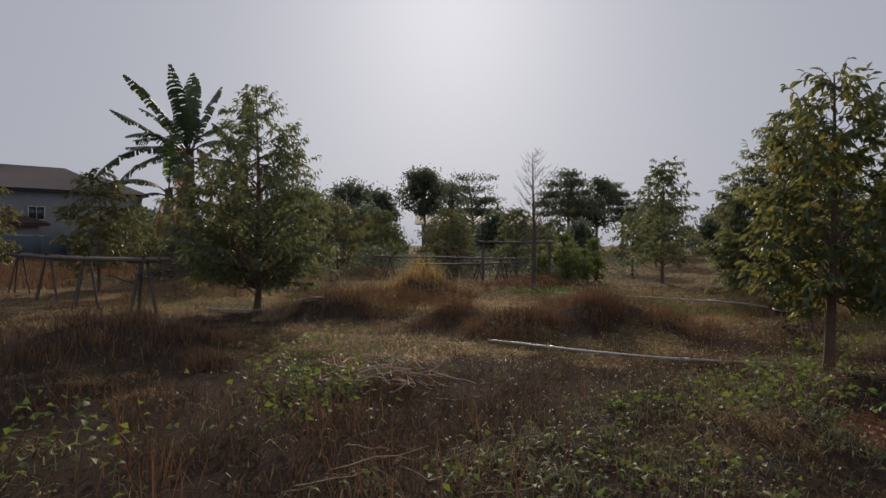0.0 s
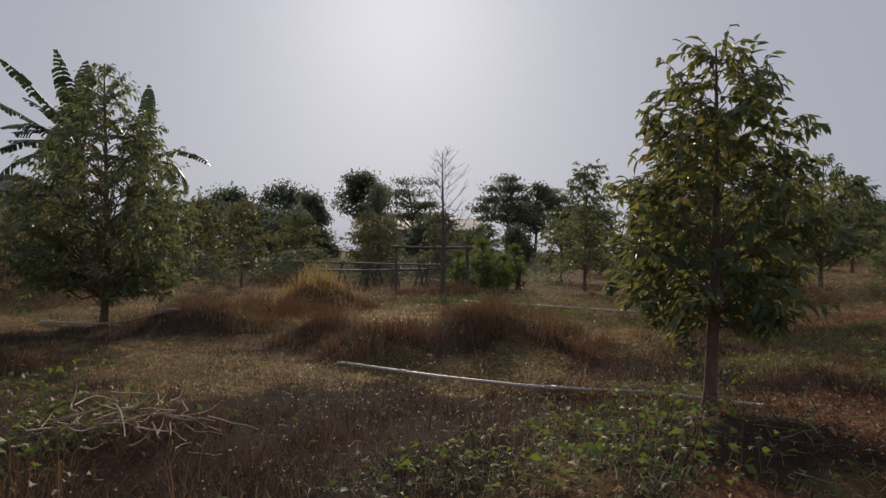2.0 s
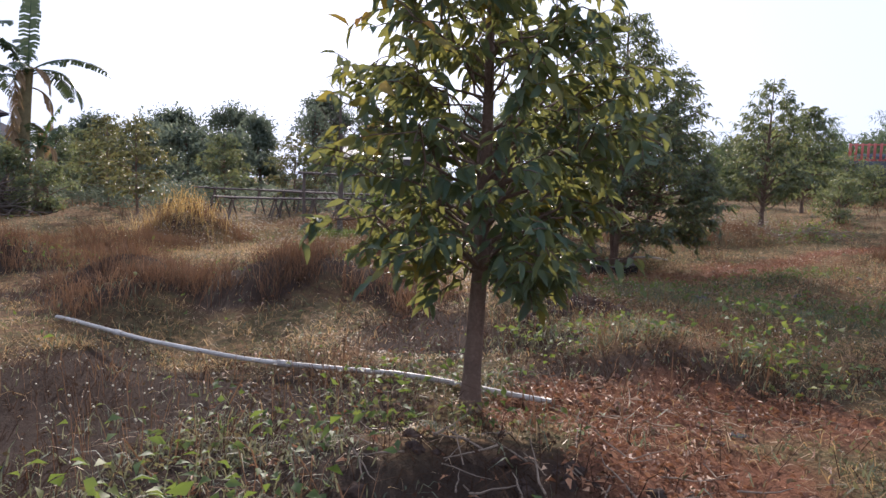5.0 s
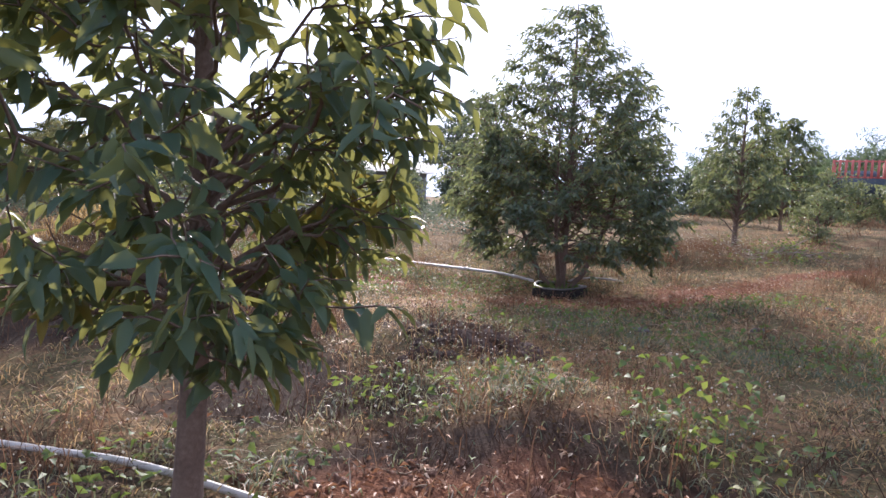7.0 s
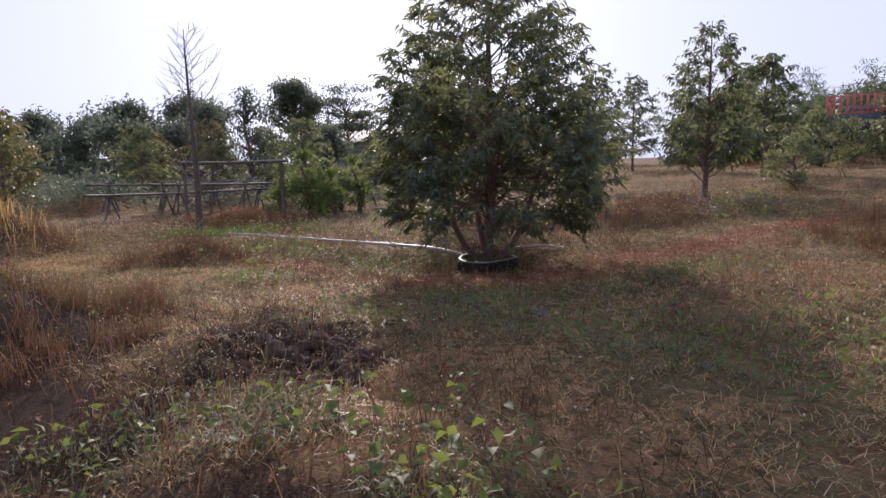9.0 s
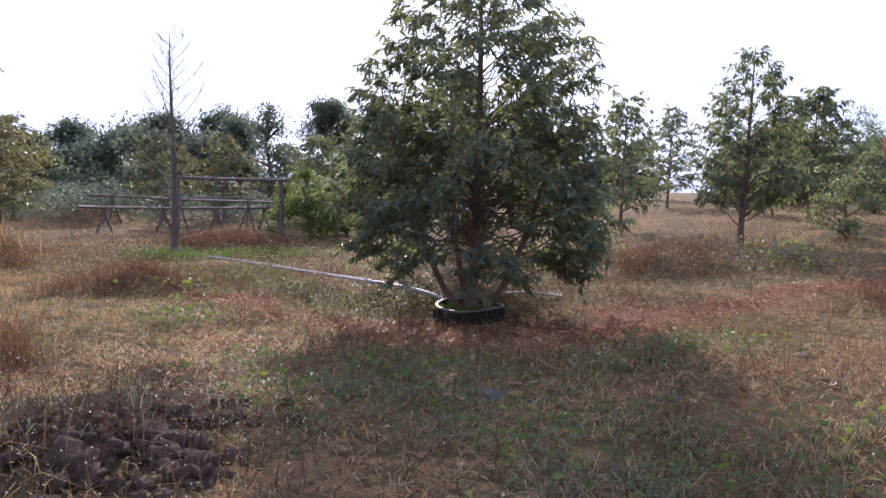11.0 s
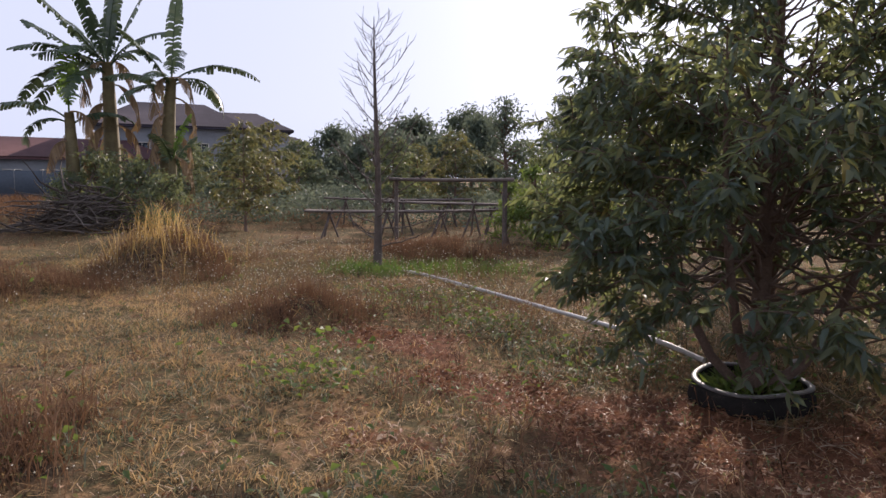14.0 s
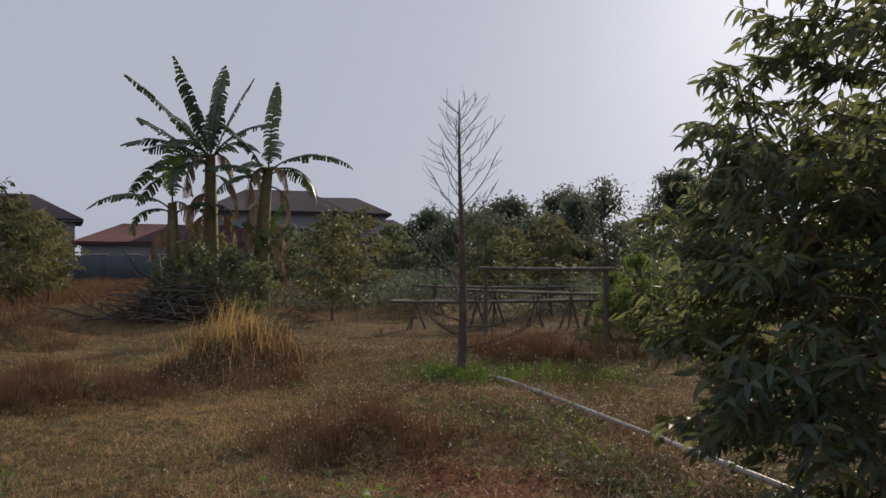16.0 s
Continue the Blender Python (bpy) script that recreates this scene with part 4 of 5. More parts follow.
und = far_tree("shrub", 2.6, 1.3, 0.1, "leafy green shrub growing among the bananas", at(-10.4, 27.2), "round", 24, 90, 0.18, M_LEAF_DENSE, "undergrowth")
for x, y, s in [(-8.6, 27.0, 0.9), (-7.1, 26.6, 0.7), (-12.2, 28.0, 0.8), (4.9, 27.0, 0.7), (5.6, 27.6, 0.55), (16.8, 20.6, 0.5), (24.5, 30.5, 0.9), (27.5, 29.5, 1.0), (26.2, 31.0, 0.7)]:
    copy_thing(und, at(x, y, x, s))


sapling = far_tree("sapling", 2.1, 0.75, 0.2, "yellow-green leafy sapling beside the bamboo rail", at(4.75, 25.6), "cone", 22, 70, 0.12, M_HERB, "saplings by the rail")
for x, y, size in [(3.9, 26.4, 0.8), (5.5, 25.4, 0.7), (6.2, 26.8, 0.9)]:
    copy_thing(sapling, at(x, y, x, size))


# ---- loose poles, benches, pipes, planter ----
def pole(a, b2, r, sag=0.0, n=9):
    a, b2 = np.asarray(a, float), np.asarray(b2, float)
    t = np.linspace(0, 1, n)[:, None]
    p = a * (1 - t) + b2 * t
    p[:, 2] -= sag * (4 * t * (1 - t))[:, 0]
    rr = r * (1 + 0.06 * np.cos(np.arange(n) * PI))
    return tube(p, rr, 7)


def bench(a, b2, height, label, frames=4, beams=3, spread=0.35):
    """A long bamboo bench: poles laid on A-shaped trestles."""
    a, b2 = np.array(a, float), np.array(b2, float)
    d = (b2 - a) / np.linalg.norm(b2 - a)
    side = np.array((-d[1], d[0]))
    z = [float(land(*a)), float(land(*b2))]
    root = thing("bamboo_bench", Matrix.Translation((*a, z[0])), label, "bench", "bamboo benches")
    L = np.linalg.norm(b2 - a)
    for k in range(beams):
        o = side * (k - (beams - 1) / 2) * 0.22 + RNG.normal(size=2) * 0.03
        dz = z[1] - z[0]
        part("pole", pole((*(o - d * RNG.uniform(0.1, 0.5)), height), (*(o + d * (L + RNG.uniform(0, 0.5))), height + dz), 0.035, 0.04), M_BAMBOO, root)
    for k in range(frames):
        c = d * L * (k + 0.15) / (frames - 0.7)
        gz = float(land(*(a + c))) - z[0]
        for q in (-1, 1):
            part("leg", pole((*(c + d * q * spread * 0.85 + side * q * 0.16 + RNG.normal(size=2) * 0.05), gz - 0.08), (*(c - d * q * 0.06 + side * q * 0.05), height + 0.06 + gz * 0.3), 0.03), M_BAMBOO, root)
        part("leg", pole((*(c + side * 0.34 - d * 0.1), gz - 0.08), (*(c + side * 0.05), height - 0.02 + gz * 0.3), 0.028), M_BAMBOO, root)
        part("crossbar", pole((*(c - side * 0.3), height - 0.05), (*(c + side * 0.3), height - 0.05), 0.03), M_BAMBOO, root)
    return root


bench((-5.0, 11.4), (-13.4, 20.6), 1.2, "weathered bamboo bench on splayed legs in the grass", 4)
bench((-1.1, 25.7), (3.0, 29.2), 0.75, "low bamboo bench on crossed trestles", 4)
bench((0.2, 27.6), (6.8, 29.2), 0.95, "long bamboo bench in the weeds behind the bare tree", 4)
bench((-2.6, 29.5), (1.0, 31.2), 0.95, "bamboo bench farther back among the trees", 3)
rack = thing("bamboo_rail", at(1.42, 24.75), "bamboo rail on two upright posts", "rail")
_dz = float(land(4.1, 25.25) - land(1.42, 24.75))
part("rail", pole((-0.1, 0, 1.66), (2.88, 0.56, 1.66), 0.045, 0.02), M_BAMBOO, rack)
part("post", pole((0.1, 0, -0.1), (0.1, 0, 1.62), 0.05), M_BAMBOO, rack)
part("post", pole((2.68, 0.52, _dz - 0.1), (2.68, 0.52, 1.62), 0.06), M_BAMBOO, rack)


def pipe(points, r, label, rigid=False, lift=0.0):
    p = np.array(points, float)
    t = np.linspace(0, len(p) - 1, 14 * (len(p) - 1) + 1)
    q = np.stack([np.interp(t, np.arange(len(p)), p[:, c]) for c in range(2)], -1)
    for _ in range(6):
        q[1:-1] = (q[:-2] + q[1:-1] * 2 + q[2:]) / 4
    z = land(q[:, 0], q[:, 1])
    for _ in range(8):
        z[1:-1] = np.maximum(z[1:-1], 0.0) * 0.5 + (z[:-2] + z[2:]) * 0.25
    if rigid:
        z[-1] += lift
        hull = [0]
        for i in range(1, len(z)):  # a stiff pipe spans from one high spot to the next
            while len(hull) > 1 and (z[hull[-1]] - z[hull[-2]]) * (i - hull[-2]) <= (z[i] - z[hull[-2]]) * (hull[-1] - hull[-2]):
                hull.pop()
            hull.append(i)
        z = np.interp(np.arange(len(z)), hull, z[hull])
        for _ in range(12):
            z[1:-1] = (z[:-2] + 2 * z[1:-1] + z[2:]) / 4
    root = thing("water_pipe", Matrix.Identity(4), label, "pipe", "irrigation pipes")
    z = z + 0.02 * (not rigid)
    part("hose", tube(np.column_stack([q, z + r * 1.4]), r, 8), M_PVC, root, smooth=True)
    for k in range(10, len(q) - 6, 22):
        d = q[k + 1] - q[k - 1]
        d = d / np.linalg.norm(d)
        part("coupling", tube(np.column_stack([np.stack([q[k] - d * 0.06, q[k] + d * 0.06]), [z[k] + r * 1.4] * 2]), r * 1.35, 8), M_PVC, root)
    return root


pipe([(3.35, 20.7), (5.0, 19.25), (6.6, 17.8), (8.15, 16.4)], 0.026, "pale plastic irrigation pipe lying on the grass", True, 0.1)
pipe([(0.7, 9.95), (1.85, 9.0), (2.8, 8.4), (3.75, 8.08), (4.9, 7.42)], 0.019, "pale plastic pipe lying past the young durian's trunk")
pipe([(-5.2, 14.3), (-4.2, 14.1), (-3.2, 14.3), (-2.5, 13.8)], 0.02, "old pipe lying at the tall durian's foot")
pipe([(8.9, 16.7), (9.9, 16.5)], 0.018, "short pale pipe lying behind the planter", True)

planter = thing("tyre_planter", at(8.5, 15.9, 0.5, 1.02, 0.10, 0.85), "cut black tyre planter round the tree's foot", "planter")
part("wall", ring([(0.36, 0.0), (0.47, 0.02), (0.49, 0.12), (0.475, 0.24), (0.455, 0.31), (0.43, 0.31), (0.44, 0.2), (0.44, 0.08), (0.36, 0.04)], 40, 0.035, 0.045), M_RUBBER, planter, smooth=True)
part("lip", ring([(0.418, 0.308), (0.438, 0.300), (0.462, 0.308), (0.466, 0.326), (0.452, 0.337), (0.430, 0.335), (0.416, 0.325)], 40, 0.035, 0.045), M_WORN_LIP, planter, "shiny worn rim", True)
_a, _r = RNG.uniform(0, 2 * PI, 260), 0.40 * RNG.random(260) ** 0.5
tagged(part("weed_fill", leaves(np.column_stack([_r * np.cos(_a), _r * np.sin(_a), np.full(260, 0.2)]), np.column_stack([np.cos(_a), np.sin(_a), RNG.uniform(0.4, 2, 260)]), RNG.uniform(0.08, 0.22, 260), 0.035), M_HERB, planter, "green weeds filling the planter"), kind="stuff")
part("soil", ring([(0.0, 0.2), (0.435, 0.18), (0.435, 0.1), (0.0, 0.1)], 24), M_CLOD, planter)


# ---- the truck on the track ----
def wheel(parent, x, y, z):
    v, f = ring([(0.26, -0.13), (0.42, -0.13), (0.47, -0.08), (0.47, 0.08), (0.42, 0.13), (0.26, 0.13)], 24)
    w = part("wheel", (v[:, [2, 0, 1]] + (x, y, z), f), M_RUBBER, parent, smooth=False)
    v, f = ring([(0.05, -0.06), (0.26, -0.12), (0.26, 0.12), (0.05, 0.06)], 16)
    part("rim", (v[:, [2, 0, 1]] + (x, y, z), f), M_STEEL, w)


truck = thing("truck", at(28.6, 34.0, -0.68), "parked truck with a red slatted cargo body", "truck")
part("chassis", joined([box(-0.4, 2.4, 0.72, 0.14, 5.6, 0.2, 0.01), box(0.4, 2.4, 0.72, 0.14, 5.6, 0.2, 0.01)]), M_STEEL, truck)
part("cargo_floor", box(0, 1.9, 0.95, 2.2, 4.2, 0.14, 0.01), M_DARK_PAINT, truck)
part("tailgate", joined([box(0, -0.2, 1.42, 2.2, 0.07, 0.82, 0.012)] + [box(x, -0.25, 1.42, 0.08, 0.05, 0.8, 0.008) for x in (-0.9, -0.3, 0.3, 0.9)]), M_DARK_PAINT, truck)
for x in (-1.09, 1.09):
    part("side_board", box(x, 1.9, 1.42, 0.06, 4.2, 0.82, 0.01), M_DARK_PAINT, truck)
for x in np.linspace(-1.06, 1.06, 9):
    part("slat", box(float(x), -0.2, 2.26, 0.11, 0.05, 0.9, 0.008), M_RED_PAINT, truck)
for y in np.linspace(0.1, 4.0, 12):
    for x in (-1.09, 1.09):
        part("slat", box(x, float(y), 2.26, 0.05, 0.12, 0.9, 0.008), M_RED_PAINT, truck)
for z in (1.88, 2.64):
    part("rail", joined([box(0, -0.16, z, 2.2, 0.04, 0.07, 0.005), box(-1.05, 1.9, z, 0.04, 4.1, 0.07, 0.005), box(1.05, 1.9, z, 0.04, 4.1, 0.07, 0.005)]), M_RED_PAINT, truck)
part("cab", joined([box(0, 4.9, 1.35, 2.0, 1.5, 1.2, 0.1), box(0, 4.85, 2.1, 1.85, 1.2, 0.7, 0.18)]), M_DARK_PAINT, truck)
part("rear_window", box(0, 4.23, 2.1, 1.3, 0.04, 0.4, 0.01), M_GLASS_DARK, truck)
for x in (-0.85, 0.85):
    wheel(truck, x, 0.9, 0.47)
    wheel(truck, x, 4.6, 0.47)
    part("tail_light", box(x, -0.27, 0.86, 0.25, 0.06, 0.12, 0.015), M_RED_PAINT, truck)


# ---- houses beyond the orchard ----
def house(x, y, turn, w, d, wall_h, roof_h, roof_mat, label, wins=4, storeys=2, gable=False):
    root = thing("house", Matrix.Translation((x, y, 0)) @ Matrix.Rotation(turn, 4, "Z"), label, "house", "houses beyond the orchard")
    part("wall", box(0, 0, wall_h / 2, w, d, wall_h, 0.02), M_WALL, root)
    o = 0.7
    ridge = w / 2 if gable else w / 2 - d / 2 * 0.8
    v = np.array([(-w / 2 - o, -d / 2 - o, wall_h), (w / 2 + o, -d / 2 - o, wall_h), (w / 2 + o, d / 2 + o, wall_h), (-w / 2 - o, d / 2 + o, wall_h), (-ridge, 0, wall_h + roof_h), (ridge, 0, wall_h + roof_h)])
    low = v[:4] - np.array((0, 0, 0.25))
    f = [[0, 1, 5], [0, 5, 4], [2, 3, 4], [2, 4, 5], [1, 2, 5], [3, 0, 4]]
    for a, b2 in ((0, 1), (1, 2), (2, 3), (3, 0)):
        f += [[a, b2, 6 + b2], [a, 6 + b2, 6 + a]]
    f += [[6, 8, 7], [6, 9, 8]]
    part("roof", (np.concatenate([v, low]), np.array(f)), roof_mat, root)
    for s in range(storeys):
        for k in range(wins):
            cx, cz = (k + 0.5) * w / wins - w / 2, s * 2.9 + 1.6
            win = part("window", joined([box(cx, -d / 2 - 0.05, cz + 0.65, 1.5, 0.12, 0.1), box(cx, -d / 2 - 0.05, cz - 0.65, 1.5, 0.14, 0.1), box(cx - 0.7, -d / 2 - 0.05, cz, 0.1, 0.12, 1.2), box(cx + 0.7, -d / 2 - 0.05, cz, 0.1, 0.12, 1.2), box(cx, -d / 2 - 0.05, cz, 0.06, 0.1, 1.2)]), M_SHEET, root)
            for q in (-0.36, 0.36):
                part("pane", box(cx + q, -d / 2 - 0.03, cz, 0.64, 0.04, 1.2), M_GLASS_DARK, win)
    return root


for _m in (M_ROOF_RED, M_ROOF_DARK, M_RUBBER, M_CLOD):
    _m.node_tree.nodes["Principled BSDF"].inputs["Specular IOR Level"].default_value = 0.1
house(-43.3, 68.4, 0.72, 14, 9, 6.9, 2.7, M_ROOF_DARK, "two-storey house with a dull red-brown hip roof", 5)
house(-46.3, 83.2, 0.66, 13, 9, 7.7, 2.4, M_ROOF_DARK, "two-storey house with a dark tiled hip roof", 4)
house(-46.7, 58.0, 0.88, 17, 8, 3.4, 1.9, M_ROOF_RED, "long white house with a low red roof", 6, 1)
house(-60.6, 46.3, 1.0, 16, 9, 5.6, 2.6, M_ROOF_DARK, "large dark-roofed house at the orchard's edge", 4)
house(-52, 101, 0.5, 14, 9, 5.8, 2.4, M_ROOF_DARK, "dark-roofed house behind the others", 4)
shed = thing("shed", Matrix.Translation((5, 96, 0)), "far shed with a pale metal roof", "shed")
part("wall", box(0, 0, 2.2, 16, 8, 4.4, 0.02), M_WALL, shed)
part("roof", (np.array([(-9, -5, 4.4), (9, -5, 4.4), (9, 5, 4.6), (-9, 5, 4.6), (-9, 0, 6.2), (9, 0, 6.2)]), np.array([[0, 1, 5], [0, 5, 4], [2, 3, 4], [2, 4, 5], [1, 2, 5], [3, 0, 4]])), M_SHEET, shed)
fence = thing("sheet_fence", Matrix.Translation((-38, 49, 0)) @ Matrix.Rotation(0.75, 4, "Z"), "dark metal sheet fence along the houses", "fence")
for k in range(14):
    part("panel", box(k * 1.9 - 13, 0, 1.05, 1.85, 0.05, 2.1, 0.01), M_FENCE, fence)
    part("post", box(k * 1.9 - 13.95, 0.05, 1.1, 0.08, 0.08, 2.25, 0.01), M_STEEL, fence)


# ---- clods, stones, brush ----
def lump(size, seed, flat=0.6, rough=0.45):
    bm = bmesh.new()
    bmesh.ops.create_icosphere(bm, subdivisions=3, radius=1.0)
    for v in bm.verts:
        k = 1 + rough * noise.noise(v.co * 1.3 + Vector((seed, 0, 0))) + 0.22 * noise.noise(v.co * 3.4 + Vector((0, seed, 0))) + 0.10 * noise.noise(v.co * 8.0 + Vector((0, 0, seed)))
        v.co = Vector((v.co.x * k, v.co.y * k * 0.85, v.co.z * k * flat)) * size
    out = np.array([x.co[:] for x in bm.verts]), np.array([[x.index for x in f.verts] for f in bm.faces])
    bm.free()
    return out


for k in range(60):
    t = k / 59
    cx, cy = 5.4 + 1.25 * t + RNG.normal() * 0.16, 10.0 + 1.6 * t + RNG.normal() * 0.14
    s = float(RNG.uniform(0.02, 0.07)) * (1.35 if k % 7 == 3 else 1.0)
    ob = part("soil_clod", lump(s, k * 3.7, 0.75, 0.8), M_CLOD)
    ob.matrix_basis = at(cx, cy, k, 1.0, -s * 0.15)
    tagged(ob, "dry dark clod of dug-up earth", "clod", "row of dug clods")
for k in range(30):
    s = float(RNG.uniform(0.03, 0.095))
    ob = part("soil_clod", lump(s, k * 2.9 + 400, 0.8, 0.9), M_CLOD)
    ob.matrix_basis = at(6.35 + RNG.normal() * 0.22, 10.6 + RNG.normal() * 0.2, k, 1.0, -s * 0.2)
    tagged(ob, "large dark clod of dug-up earth", "clod", "row of dug clods")
for x, y, s in [(6.6, 10.55, 0.21), (6.28, 10.8, 0.20), (6.0, 10.45, 0.17), (6.55, 10.1, 0.15), (6.1, 10.05, 0.14), (5.7, 10.15, 0.12), (6.75, 10.8, 0.13)]:
    ob = part("soil_clod", lump(s, x * 7.3 + y, 0.7, 0.75), M_CLOD)
    ob.matrix_basis = at(x, y, x * 3, 0.9, s * 0.25)
    tagged(ob, "big rounded lump of dark dug-up earth", "clod", "row of dug clods")
for x, y, s in [(8.35, 12.1, 0.13), (9.6, 11.7, 0.10), (6.9, 12.5, 0.08), (5.95, 7.0, 0.05), (11.0, 12.4, 0.10)]:
    ob = part("stone", lump(s, x * 5.1, 0.5), M_STONE)
    ob.matrix_basis = at(x, y, x, 1.0, s * 0.2)
    tagged(ob, "flat grey stone half sunk in the grass", "stone", "stones in the grass")


for k in range(70):
    on_bank = k < 34
    s = float(RNG.uniform(0.015, 0.05))
    ob = part("soil_clod", lump(s, k * 1.9 + 700, 0.75, 0.8), M_CLOD if on_bank else M_RED_CLOD)
    ob.matrix_basis = at((4.25 if on_bank else 5.4) + RNG.normal() * 0.5, (5.95 if on_bank else 7.5) + RNG.normal() * (0.22 if on_bank else 0.35), k, 1.0, s * 0.1)
    tagged(ob, "small dark clod on the bank before the young tree" if on_bank else "small reddish clod on bare soil", "clod", "clods round the young tree")


def brush(x, y, rx, ry, h, n, mat, label, name="brush_pile", lo=0.3, hi=0.9, r=0.006):
    root = thing(name, at(x, y), label, "brush pile")
    for _ in range(n):
        px, py = RNG.normal() * rx * 0.5, RNG.normal() * ry * 0.5
        g = max(0.05, h * math.exp(-(px / rx) ** 2 - (py / ry) ** 2)) * RNG.uniform(0.1, 1.0) + float(land(x + px, y + py) - land(x, y))
        ln = RNG.uniform(lo, hi)
        p = curve_points((px, py, g), RNG.uniform(0, 2 * PI), RNG.normal() * 0.25, ln, RNG.normal() * 0.5, 5, 0.06)
        p[:, 2] = np.maximum(p[:, 2], g * 0.5 - 0.02)
        part("twig", tube(p, r * RNG.uniform(0.6, 1.6) * np.linspace(1, 0.4, 5), 4), mat, root)


brush(-0.7, 6.7, 0.75, 0.45, 0.38, 70, M_PINK_TWIG, "heap of pale dry twigs in the weeds", lo=0.15, hi=0.5, r=0.006)
brush(-9.2, 25.1, 1.6, 1.0, 1.5, 270, M_DARK_TWIG, "heap of dark cut brush below the bananas", lo=0.6, hi=1.8, r=0.024)
brush(13.9, 18.0, 0.9, 0.6, 0.3, 30, M_TWIG, "fallen dead branch in the weeds", lo=0.6, hi=1.5, r=0.009)
brush(4.3, 6.0, 1.0, 0.5, 0.06, 50, M_TWIG, "dead stalks lying on the dark bank", "twig_litter", lo=0.1, hi=0.35, r=0.004)
brush(5.5, 7.4, 1.1, 0.7, 0.04, 40, M_PALE_TWIG, "pale broken stalks on the red soil", "twig_litter", lo=0.08, hi=0.3, r=0.0035)
brush(9.6, 15.0, 1.8, 0.9, 0.05, 60, M_PALE_TWIG, "pale broken stalks beside the planter", "twig_litter", lo=0.1, hi=0.4, r=0.004)
brush(-0.2, 4.4, 0.8, 0.7, 0.12, 16, M_PALE_TWIG, "scattered pale twigs on the ground", "twig_litter")
brush(8.4, 12.4, 2.2, 0.9, 0.05, 40, M_PALE_TWIG, "scattered dry stalks on the shaded grass", "twig_litter", lo=0.12, hi=0.45, r=0.004)


# ---- ground cover ----
def scatter(n, x0, x1, y0, y1, weight):
    x, y = RNG.uniform(x0, x1, n), RNG.uniform(y0, y1, n)
    keep = RNG.random(n) < weight(x, y)
    return x[keep], y[keep]


def cover(name, label, mat, geo):
    ob = part(name, geo, mat)
    tagged(ob, label, "grass" if "grass" in name else "plants", kind="stuff")
    return ob


def clumpy(x, y, size=0.22):
    return np.clip((field(x, y, size, 2) - 0.3) * 2.4, 0.06, 1)


AREAS = [(-9, 16, 1.0, 13, 1.0), (-9, 17, 13, 24, 1.0), (-30, 34, 24, 48, 2.6), (17, 34, 0, 24, 2.3), (-30, -9, 4, 24, 2.6)]


def grow(name, label, mat, per_m2, weight, h, w, lean=0.5):
    """Blades over all areas; wider and sparser where they are only seen from far off."""
    geos = []
    for x0, x1, y0, y1, coarse in AREAS:
        n = int((x1 - x0) * (y1 - y0) * per_m2 / coarse ** 2.6)
        x, y = scatter(n, x0, x1, y0, y1, weight)
        k = len(x)
        if not k:
            continue
        tall = RNG.uniform(h[0], h[1], k) * (0.45 + 0.6 * field(x, y, 0.8, 6) + 0.5 * field(x, y, 0.25, 2))
        geos.append(blades(x, y, land(x, y), tall, RNG.uniform(0.6, 1.3, k) * w * coarse, RNG.uniform(0.1, 1.6, k) * lean))
    return cover(name, label, mat, joined(geos))


TRACK = np.array([(1, 4), (3.5, 7), (6, 9), (7.5, 12.5), (6, 15.5), (4, 18), (2, 20)])


def beside_track(x, y, reach):
    return np.clip(1.3 - np.min(np.hypot(x[:, None] - TRACK[:, 0], y[:, None] - TRACK[:, 1]), 1) / reach, 0.22, 1)


bare = lambda x, y: (1 - 0.8 * zone(x, y, SOIL)) * beside_track(x, y, 8.0)
TALL = [(hx, hy, r * 1.25, r) for hx, hy, r, h in HUMMOCKS if h > 0.19]
grow("short_dry_grass", "short trampled dry grass over the orchard floor", M_DRY_GRASS, 1150, lambda x, y: bare(x, y) * clumpy(x, y) * (0.3 + 0.7 * zone(x, y, GOLD)) * (1 - 0.95 * zone(x, y, MAT_AND_SHADE)), (0.04, 0.14), 0.008, 1.9)
grow("green_grass", "low green grass in damp patches", M_GREEN_GRASS, 1100, lambda x, y: clumpy(x, y) * bare(x, y) * np.clip(0.85 * zone(x, y, GREEN) + 0.16 * (field(x, y, 1.6, 4) > 0.55) + 0.30 * zone(x, y, GOLD) * (field(x, y, 0.9, 14) > 0.45) + 0.05, 0, 1), (0.04, 0.16), 0.010, 1.1)
grow("red_seeding_grass", "reddish seeding dry grass on the hummocks", M_RED_GRASS, 1500, lambda x, y: clumpy(x, y, 0.3) * bare(x, y) * np.clip(1.3 * zone(x, y, TALL) + 0.34 * zone(x, y, REDDISH) * (1 - 0.8 * zone(x, y, MAT_AND_SHADE)) * np.clip((field(x, y, 1.2, 31) - 0.42) * 4, 0, 1) + 0.1 * (field(x, y, 1.3, 7) > 0.55) * (1 - 0.95 * zone(x, y, GOLD)), 0, 1), (0.12, 0.42), 0.008, 0.7)
grow("dead_stalk_grass", "dark tangled dead stalks between the weeds", M_DEAD_STALK, 560, lambda x, y: clumpy(x, y, 0.45) * bare(x, y) * np.clip(0.22 + 0.78 * zone(x, y, MAT_AND_SHADE) - 0.4 * zone(x, y, GOLD), 0, 1), (0.08, 0.3), 0.005, 2.0)
